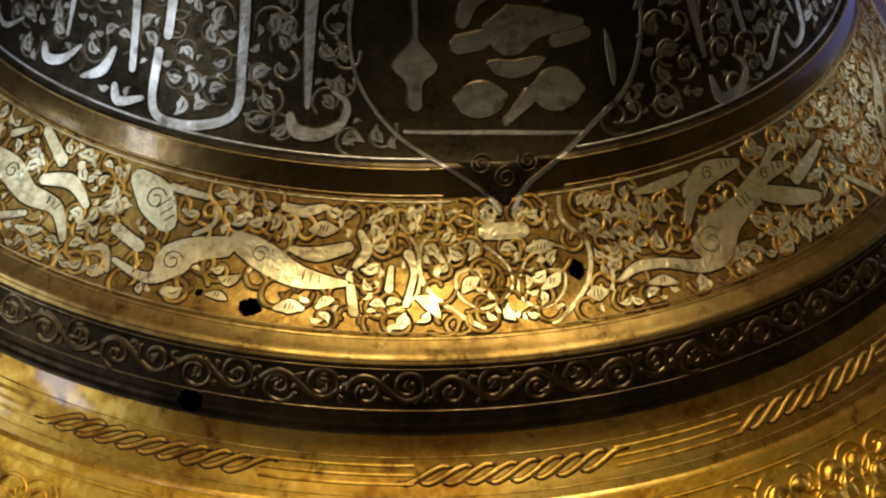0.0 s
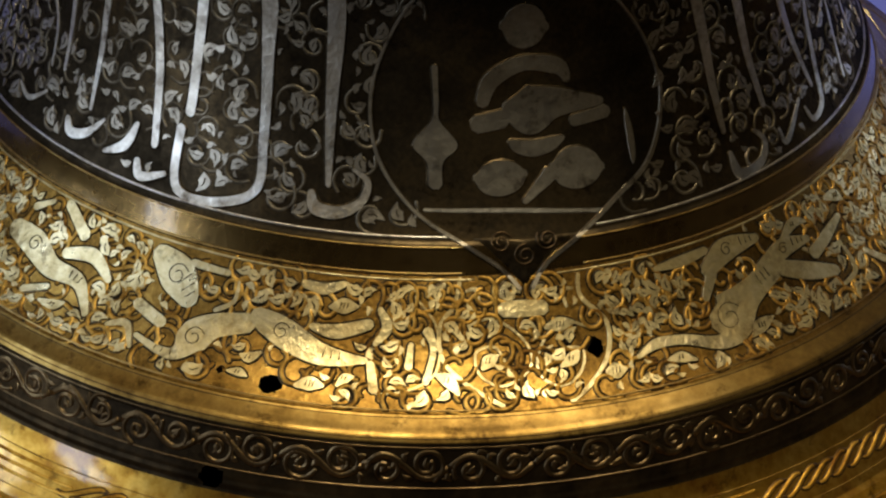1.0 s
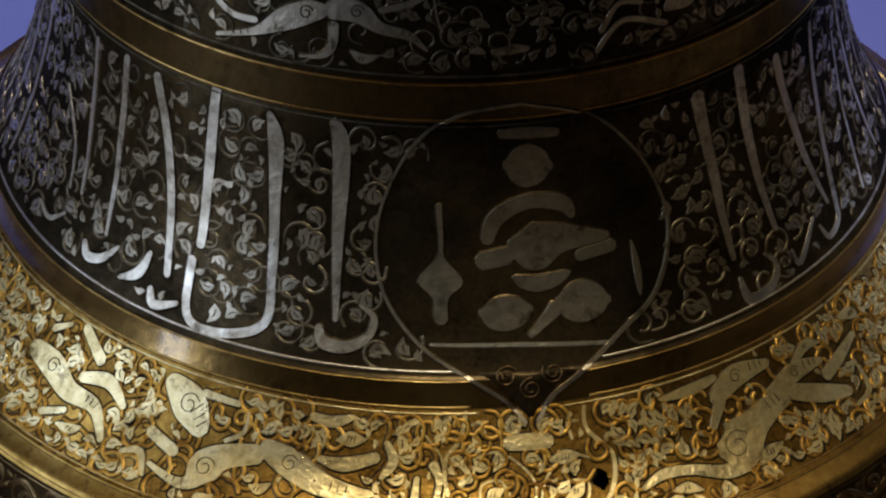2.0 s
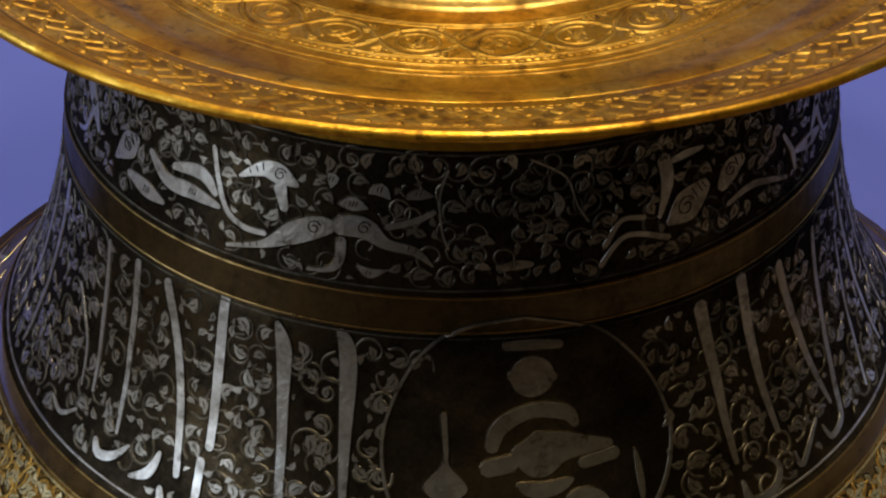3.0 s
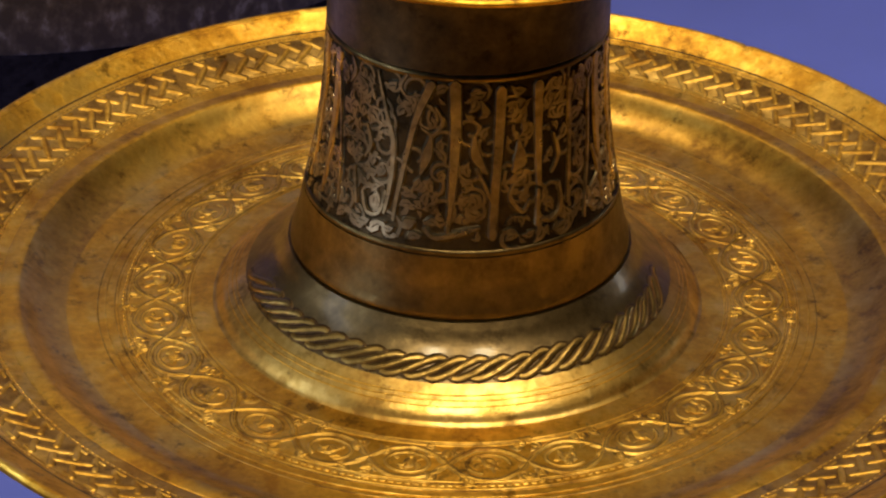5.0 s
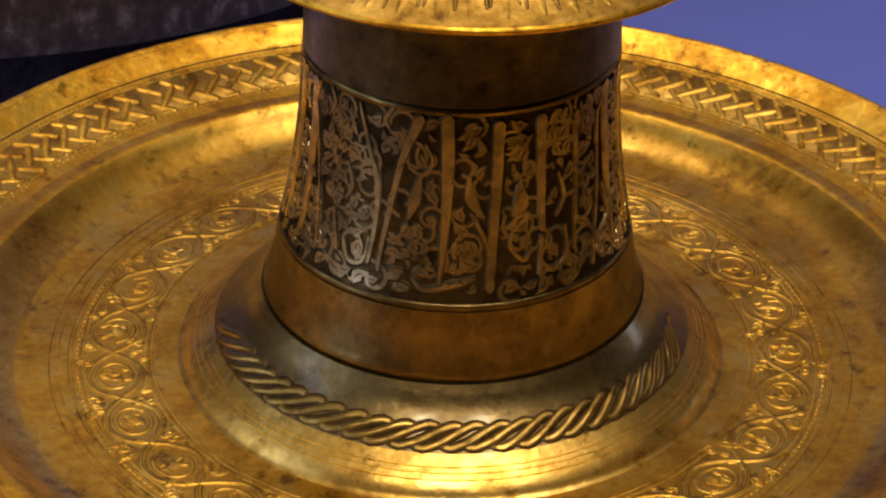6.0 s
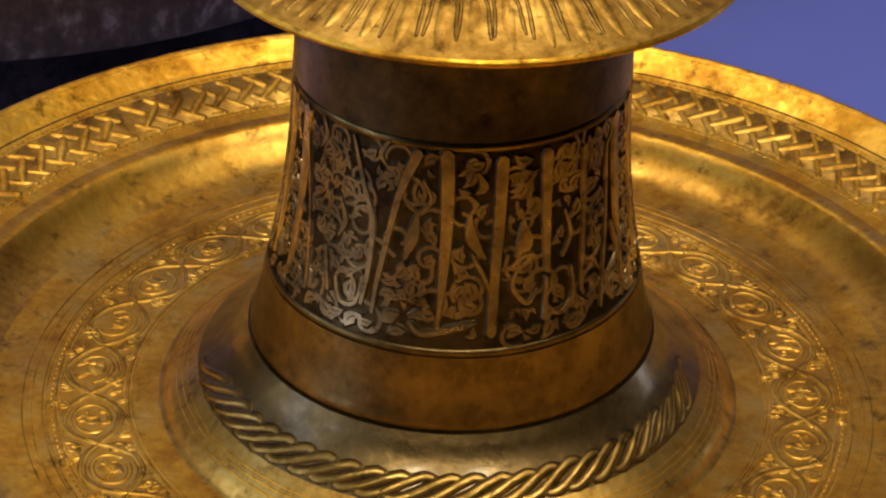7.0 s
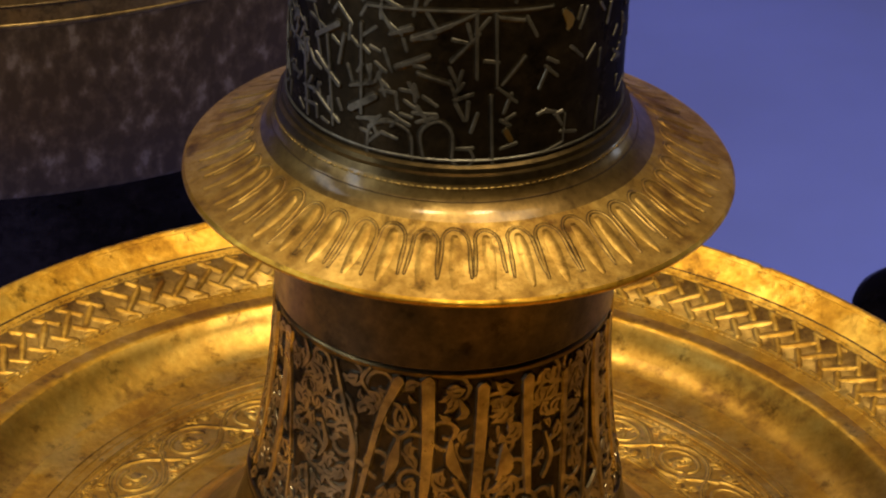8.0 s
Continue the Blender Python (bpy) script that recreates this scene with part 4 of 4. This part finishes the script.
ink(SOCKET, "bar", (-53.1, 0.175, 0.8), (-41.4, 0.090, 1.0))
ink(SOCKET, "bar", (5.8, 0.584, 0.7), (-2.6, 0.459, 0.7))
ink(SOCKET, "bar", (37.7, 0.172, 0.5), (37.4, 0.044, 0.5))
ink(SOCKET, "bar", (29.4, 0.017, 0.8), (37.4, 0.044, 0.6))
ink(SOCKET, "bar", (54.4, 0.177, 0.6), (52.8, 0.002, 0.6))
ink(SOCKET, "gilt", (16.0, 0.145, 1.4), (18.0, 0.101, 1.2))
ink(SOCKET, "gilt", (34.6, 0.636, 1.3), (37.2, 0.591, 2.1), (36.4, 0.556, 1.0))
ink(SOCKET, "bar", (-31.6, 0.651, 0.6), (-10.5, 0.677, 0.6), (8.9, 0.681, 0.6), (29.9, 0.673, 0.6))
ink(SOCKET, "bar", (-61.5, 0.388, 0.8), (-57.7, 0.044, 0.8))
ink(SOCKET, "bar", (-48.0, 0.456, 0.8), (-43.9, 0.065, 0.8))

# sides of the body that the light leaves dark: the same tall bars go on round it
for zn, first, last, step in ((BODY, 72, 172, 7), (NECK, 62, 172, 14), (UPPER, 62, 172, 16), (LOWER, 60, 172, 15)):
    for side in (-1, 1):
        a = first
        while a < last:
            if zn is BODY or zn is NECK:
                ink(zn, "stem", (side * a, 0.95, 2.4), (side * (a + 1), 0.5, 2.0), (side * (a + 1.5), 0.12, 1.2))
            else:
                ink(zn, "animal", (side * a, 0.3, 1.2), (side * (a + 3), 0.45, 3.5), (side * (a + 7), 0.6, 3.0), (side * (a + 10), 0.8, 1.0))
                ink(zn, "leg", (side * (a + 3), 0.4, 2.0), (side * (a + 5), 0.2, 1.4), (side * (a + 8), 0.15, 0.8))
            a += step + rng.uniform(-1, 1)
# the medallion's own ground keeps clear of vines
BODY["holes"].append((radians(9.2) * BODY["radius"], 0.5 * BODY["length"], 0.0335))
ground = Heap()
for i in range(-7, 8):
    for j in range(-7, 8):
        x, y = (i + 0.5 * (j % 2)) * 0.0046, j * 0.0042
        u, v = radians(9.2) * BODY["radius"] + x, 0.5 * BODY["length"] + y
        if math.hypot(x, y) < 0.0300 and 0.15 * BODY["length"] < v < 0.94 * BODY["length"] and free(BODY, u, v, 0.0008):
            spiral(ground, BODY, u, v, 0.0021, rng.uniform(0, 6), rng.choice((-1, 1)), 0.0004, 2.0, 0.00012)
for side in (-1, 0, 1):
    spiral(ground, COMB, radians(8.6 + 2.6 * side) * COMB["radius"], (0.358 - 0.03 * (side == 0)) * COMB["length"], 0.0026, 1.5 + side, 1, 0.0006, 1.6, 0.0005)
ground.build("medallion_scrollwork", UMBER, body, kind="stuff")

arabesque(BODY, 100, 0.0056, 0.0060, PEWTER, DULL, vine=0.17, curls=0.8)
arabesque(UPPER, 100, 0.0050, 0.0054, PEWTER, DULL, vine=0.16, curls=0.8)
arabesque(LOWER, 80, 0.0040, 0.0058, PALE, TARNISH, vine=0.22, curls=0.85, outline=True)
arabesque(NECK, 180, 0.0030, 0.0052, TAWNY, TAWNY, vine=0.22, h=0.00042, curls=0.5, outline=True)
straps = Heap()
for i in range(520):
    u, v, a, d = rng.uniform(-1.9, 1.9) * SOCKET["radius"], rng.uniform(0.06, 0.9) * SOCKET["length"], rng.uniform(0, 3.14), rng.uniform(0.0008, 0.0022)
    if free(SOCKET, u, v, 0.0004) and (u < 0.1 * SOCKET["radius"] or rng.random() < 0.35):
        ribbon(straps, SOCKET, [(u - d * math.cos(a), v - d * math.sin(a), 0.0009), (u + d * math.cos(a), v + d * math.sin(a), 0.0010)], 0.00016)
straps.build("strapwork", DULL, socket, kind="stuff", smooth=False)

# borders
for zn, s, w, mat in ((BODY, 0.985, 0.0006, DULL), (BODY, 0.02, 0.0008, SILVER), (UPPER, 0.02, 0.0007, DULL), (UPPER, 0.97, 0.0006, DULL),
                      (NECK, 0.982, 0.0017, HAZEL), (NECK, 0.018, 0.0017, HAZEL), (SCROLLZ, 0.93, 0.0006, DUSK), (SCROLLZ, 0.33, 0.0006, DUSK), (SOCKET, 0.02, 0.0006, DULL)):
    for lo, hi in ((-178, 0.5), (17, 178)) if zn is BODY and s < 0.5 else ((-180, 180),):
        ring_line(zn, s, w, 0.0003, mat, lo=lo, hi=hi)
for zn in (zone(P_BAND2, band_low), zone(P_BAND1, band_high)):
    for t in (0.05, 0.95):
        for lo, hi in ((-178, 2), (15, 178)) if zn["owner"] is band_low else ((-178, 178),):
            ring_line(zn, t, 0.0006, 0.0003, AMBER, "edge_line", lo, hi)
ring_line(LOWER, 0.975, 0.0007, 0.0003, PALE, lo=-175, hi=3)
ring_line(LOWER, 0.975, 0.0007, 0.0003, PALE, lo=12, hi=175)
ring_line(LOWER, 0.03, 0.0006, 0.0003, AMBER, lo=-175, hi=4)
ring_line(LOWER, 0.03, 0.0006, 0.0003, AMBER, lo=11, hi=175)

# scrolled vine of the dark band
vine, curls = Heap(), Heap()
wave, mid, amp = 0.0190, 0.64 * SCROLLZ["length"], 0.0027
count = int(2 * math.pi * SCROLLZ["radius"] / wave)
for i in range(count):
    u0 = (i - count / 2) * 2 * math.pi * SCROLLZ["radius"] / count
    if abs(u0) > 1.6 * SCROLLZ["radius"]:
        continue
    ribbon(vine, SCROLLZ, [(u0 + wave * k / 8, mid + amp * math.sin(2 * math.pi * k / 8), 0.0015) for k in range(9)], 0.0004, step=0.0012, round_ends=False)
    for k in (0, 1):
        x, y, hand = u0 + wave * (0.25 + 0.5 * k), mid - (amp * 0.25 if k == 0 else -amp * 0.25), 1 if k else -1
        spiral(curls, SCROLLZ, x, y, 0.0041, rng.uniform(0, 6), hand, 0.0012, 1.3, 0.0004)
        leaf(curls, None, SCROLLZ, x, y, 0.0022, rng.uniform(0, 6), 0.0003)
        for q in range(3):
            leaf(curls, None, SCROLLZ, x + rng.uniform(-0.3, 0.3) * wave, mid + rng.uniform(-1.25, 1.25) * amp, 0.0021, rng.uniform(0, 6), 0.00025)
        leaf(curls, None, SCROLLZ, x + wave * 0.24, mid + (1 if k else -1) * amp * 0.85 * rng.choice((-1, 1)), 0.0020, rng.uniform(0, 6), 0.00025)
vine.build("scroll_vine", DUSK, scroll)
curls.build("scrollwork", DUSK, scroll, kind="stuff")

# foot: plaited stretches between plain ribs, and scrolls on the flare
for lo, hi in ((-31.6, -13.5), (-1.5, 15.0), (26.8, 43), (-60, -42), (55, 73)):
    plait(FOOTZ, 0.83, 0.0021, 0.0052, lo, hi, SOFT, 0.0014, 2.5, 0.00022)
for lo, hi in ((-13.6, -1.3), (15.1, 26.7), (-42, -31.7), (43, 55)):
    for s in (0.79, 0.83, 0.87):
        ring_line(FOOTZ, s, 0.0010, 0.0002, SOFT, "plain_rib", lo, hi)
swirl = Heap()
for i in range(220):
    a = -99 + i * 0.9
    u, v = radians(a) * FOOTZ["radius"], FOOTZ["length"] * (0.36 + 0.09 * (i % 3 - 1) + rng.uniform(-0.02, 0.02))
    spiral(swirl, FOOTZ, u, v, 0.0056, rng.uniform(0, 6), (-1) ** i, 0.0011, 1.5, 0.0004)
    leaf(swirl, None, FOOTZ, u + rng.uniform(-0.003, 0.003), v, 0.0048, rng.uniform(0, 6), 0.0004)
swirl.build("flare_scrollwork", GOLD, foot, kind="stuff")
ring_line(FOOTZ, 0.60, 0.0009, 0.0003, GOLD)
for s in (0.615, 0.735, 0.905):
    ring_line(FOOTZ, s, 0.0005, 0.00007, TARNISH, "turned_line")
LIPZ = zone(P_LIP, foot)
for s in (0.12, 0.9):
    ring_line(LIPZ, s, 0.0004, 0.00006, GROOVE, "turned_line")

# neck base: plait round the cone, fine turned lines
plait(CONEZ, 0.565, 0.0025, 0.0052, -80, 80, TAN, 0.0021, 3.0, 0.00024)
for s in (0.20, 0.26, 0.31):
    ring_line(CONEZ, s, 0.0005, 0.0001, GOLD, "turned_line")

# dish: wreath of two crossing strands with a roundel in each lens
wreath, fill, score = Heap(), Heap(), Heap()
n = 26
pitch = 2 * math.pi * DISHZ["radius"] / n
for i in range(n):
    a = 5.5 + i * 360 / n
    u, v = radians(a) * DISHZ["radius"], DISHZ["length"] * 0.735
    if a > 180:
        u -= 2 * math.pi * DISHZ["radius"]
    worn = rng.uniform(0.6, 1.0)
    for side in (-1, 1):
        rows = [(u + pitch * (k / 8 - 0.5), v + side * 0.0058 * math.sin(math.pi * k / 8) ** 0.8 * rng.uniform(0.96, 1.04), 0.0015) for k in range(9)]
        rows = [(u - pitch * 0.62, v - side * 0.0018, 0.0013)] + rows
        heap = Heap()
        ribbon(heap, DISHZ, rows, (0.00026 + side * 0.00005) * worn, step=0.0014, edge=0.0005)
        heap.build("wreath_strand", SOFT, dish)
        ribbon(fill, DISHZ, rows, 0.00004, grow=0.00038, step=0.0014)
        ribbon(score, DISHZ, [(p, q, 0.00026) for p, q, _ in rows[1:]], 0.00036 * worn, step=0.002, round_ends=False)
        for q in range(4):
            x = u + pitch * (0.5 + rng.uniform(-0.26, 0.26))
            y = v + side * rng.uniform(0.0034, 0.0074)
            leaf(wreath, None, DISHZ, x + rng.uniform(-0.001, 0.001), y, rng.uniform(0.0012, 0.0024), rng.uniform(0, 6), 0.00024)
            spiral(wreath, DISHZ, x, y, rng.uniform(0.0010, 0.0017), rng.uniform(0, 6), side, 0.0007, 1.0, 0.00022)
            leaf(fill, None, DISHZ, x, y, 0.0042, rng.uniform(0, 6), 0.00004)
    heap = Heap()
    oval = [(u + pitch * 0.27 * math.cos(t + i), v + 0.0036 * math.sin(t + i), 0.0009) for t in np.linspace(0, rng.uniform(4.2, 6.4), 15)]
    ribbon(heap, DISHZ, oval, 0.00024 * worn, step=0.0015, edge=0.0004)
    heap.build("roundel", SOFT, dish)
    ribbon(fill, DISHZ, oval, 0.00004, grow=0.00035, step=0.0015)
    turn = rng.uniform(0, 6)
    if i % 3 == 0:
        spiral(wreath, DISHZ, u, v, rng.uniform(0.0018, 0.0026), turn, (-1) ** i, 0.0008, rng.uniform(0.5, 0.8), 0.00024)
    for q in range(6):
        leaf(wreath, None, DISHZ, u + rng.uniform(-0.0036, 0.0036), v + rng.uniform(-0.0026, 0.0026), rng.uniform(0.0012, 0.0026), rng.uniform(0, 6), rng.uniform(0.00014, 0.00028))
    leaf(fill, None, DISHZ, u, v, 0.0052, turn, 0.00003)
    leaf(wreath, None, DISHZ, u + rng.uniform(-0.0012, 0.0012), v, rng.uniform(0.0020, 0.0034), rng.uniform(0, 6), 0.00026)
wreath.build("wreath_foliage", SOFT, dish, kind="stuff")
fill.build("wreath_groove", TARNISH, dish, kind="stuff")
score.build("wreath_score", GROOVE, dish, kind="stuff")
ring_line(DISHZ, 0.585, 0.0011, 0.00022, SOFT, "beaded_line", beads=True)
for s, w, mat in ((0.600, 0.0004, TARNISH), (0.612, 0.0007, SOFT), (0.560, 0.0006, SOFT), (0.548, 0.0004, TARNISH), (0.868, 0.0008, SOFT), (0.880, 0.0004, TARNISH), (0.893, 0.0006, SOFT), (0.47, 0.0004, TARNISH), (0.505, 0.0005, SOFT)):
    ring_line(DISHZ, s, w, 0.00006 if mat is GROOVE else 0.0002, mat, "turned_line")

# rim: basket weave of flat crossing straps on a matted ground
ring_line(RIMZ, 0.60, 0.0122, 0.00003, TARNISH, "weave_ground")
weave, weave_groove = Heap(), Heap()
pitch = 0.0066
n = int(2 * math.pi * RIMZ["radius"] / pitch)
v0 = RIMZ["length"] * 0.60
for i in range(n):
    u = (i - n / 2) * pitch + rng.uniform(-0.0003, 0.0003)
    w, d = 0.0023 * rng.uniform(0.82, 1.08), pitch / 2
    bars = [[(u - 0.0030, v0 - 0.0028, w * 0.8), (u, v0, w), (u + 0.0030, v0 + 0.0028, w * 0.8)]]
    for side in (-1, 1):
        x, y = u + d, v0 + side * d * 1.02
        bars.append([(x - 0.0022, y + 0.0021, w * 0.85), (x + 0.0022, y - 0.0021, w * 0.85)])
        bars.append([(x - side * 0.0006 - 0.0012, y + side * 0.0018, w * 0.5), (x - side * 0.0006 + 0.0018, y + side * 0.0018, w * 0.5)])
    for k, rows in enumerate(bars):
        if rng.random() < 0.04:
            continue
        heap = Heap()
        ribbon(heap, RIMZ, rows, rng.uniform(0.00022, 0.00040), edge=0.0005)
        if i % 2 == 0 and k == 0:
            heap.build("weave_bar", SOFT, rim)
        else:
            base = len(weave.verts)
            weave.verts.extend(heap.verts)
            weave.faces.extend(tuple(q + base for q in f) for f in heap.faces)
        ribbon(weave_groove, RIMZ, rows, 0.00009, grow=0.00028)
weave.build("weave", SOFT, rim, kind="stuff")
weave_groove.build("weave_groove", TARNISH, rim, kind="stuff")
ring_line(RIMZ, 0.87, 0.0010, 0.00013, SOFT, "beaded_line", beads=True)
ring_line(RIMZ, 0.33, 0.0008, 0.0001, SOFT, "beaded_line", beads=True)
ring_line(RIMZ, 0.27, 0.0007, 0.00006, GROOVE, "turned_line")

# drip flange: ring of arched petals, each a low boss with a raised outline, worn away in places
petal_groove = Heap()
for i in range(46):
    a = -1.2 + i * 360 / 46 + rng.uniform(-0.5, 0.5)
    u, L = radians(a if a < 180 else a - 360) * FLANGEZ["radius"], FLANGEZ["length"]
    half, top, worn = 0.0024 * rng.uniform(0.92, 1.06), rng.uniform(0.72, 0.77) * L, rng.uniform(0.45, 1.0)
    foot_end = rng.uniform(0.16, 0.34) * L
    arch = [(u + half * math.cos(t), top + half * 1.1 * math.sin(t), 0.0005) for t in np.linspace(math.pi, 0, 9)]
    rows = [(u - half * 1.12, foot_end, 0.0003), (u - half * 1.05, 0.5 * L, 0.0006)] + arch + [(u + half * 1.05, 0.5 * L, 0.0006), (u + half * 1.12, foot_end * 1.1, 0.0003)]
    heap = Heap()
    ribbon(heap, FLANGEZ, rows, 0.00024 * worn, step=0.0007)
    ribbon(petal_groove, FLANGEZ, rows, 0.00004, grow=0.0003, step=0.0007)
    ribbon(heap, FLANGEZ, [(u, 0.16 * L, 0.0012), (u, 0.40 * L, 0.0030), (u, 0.64 * L, 0.0034), (u, 0.80 * L, 0.0026)], 0.00012 * worn, edge=0.0012, crown=0.6)
    heap.build("petal", TARNISH, flange)
petal_groove.build("petal_groove", GROOVE, flange, kind="stuff")
CUFFZ = zone(P_CUFF, cuff)
ring_line(CUFFZ, 0.90, 0.0007, 0.0002, TAN, "beaded_line", beads=True)
ring_line(CUFFZ, 0.55, 0.0004, 0.00006, GROOVE, "turned_line")
finish_zones()

# ---- vessels and a small object behind ----
P_BASIN = [(0.10, 0.0), (0.185, 0.0), (0.196, 0.006), (0.204, 0.03), (0.210, 0.060), (0.2125, 0.082)]
P_BAND = [(0.2135, 0.084), (0.2150, 0.110), (0.2155, 0.135), (0.2145, 0.150)]
P_TOP = [(0.2146, 0.152), (0.2147, 0.156), (0.2146, 0.165), (0.2145, 0.19), (0.216, 0.22), (0.226, 0.25), (0.222, 0.256), (0.206, 0.22), (0.204, 0.05), (0.0, 0.047)]
basin = tagged(new("basin"), "large dark bronze basin with worn silver-flecked band, on violet plinth", "basin")
basin.location = (-0.2, 0.575, 0.0)
# lower bowl is blacker and glossier than the band above it
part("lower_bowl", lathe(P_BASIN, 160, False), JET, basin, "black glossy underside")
band = part("speckled_band", lathe(from_end(P_BASIN, P_BAND), 160, False), FLECKED, basin, "dark band flecked with silver")
part("upper_wall", lathe(from_end(P_BAND, P_TOP), 160, False), RUSSET, basin, "russet bronze upper wall")
wall_lines = zone(from_end(P_BAND, P_TOP)[:5], band)
for s, w, mat in ((0.03, 0.0018, RUSSET), (0.22, 0.0012, DUSK), (0.52, 0.0022, TAN), (0.66, 0.0012, DUSK)):
    ring_line(wall_lines, s, w, 0.0003, mat, "turned_line")
# unidentified low rounded object, stood in for by a plain dark dome
round_object = tagged(new("small_round_object"), "small low dark rounded object on violet plinth, unidentified", "vessel")
round_object.location = (0.2150, 0.4375, 0.0)
part("dome", lathe([(0.0, 0.0), (0.036, 0.0), (0.038, 0.002), (0.037, 0.005), (0.033, 0.008), (0.024, 0.011), (0.012, 0.0125), (0.0, 0.013)], 96, False), JET, round_object)
bowl = tagged(new("small_bowl"), "small dark bronze bowl standing on violet plinth", "bowl")
bowl.location = (0.2765, 0.776, 0.0)
part("bowl_wall", lathe([(0.0, 0.0), (0.030, 0.0), (0.038, 0.004), (0.042, 0.012), (0.043, 0.022), (0.041, 0.022), (0.039, 0.012), (0.0, 0.004)], 96, False), DARK, bowl)
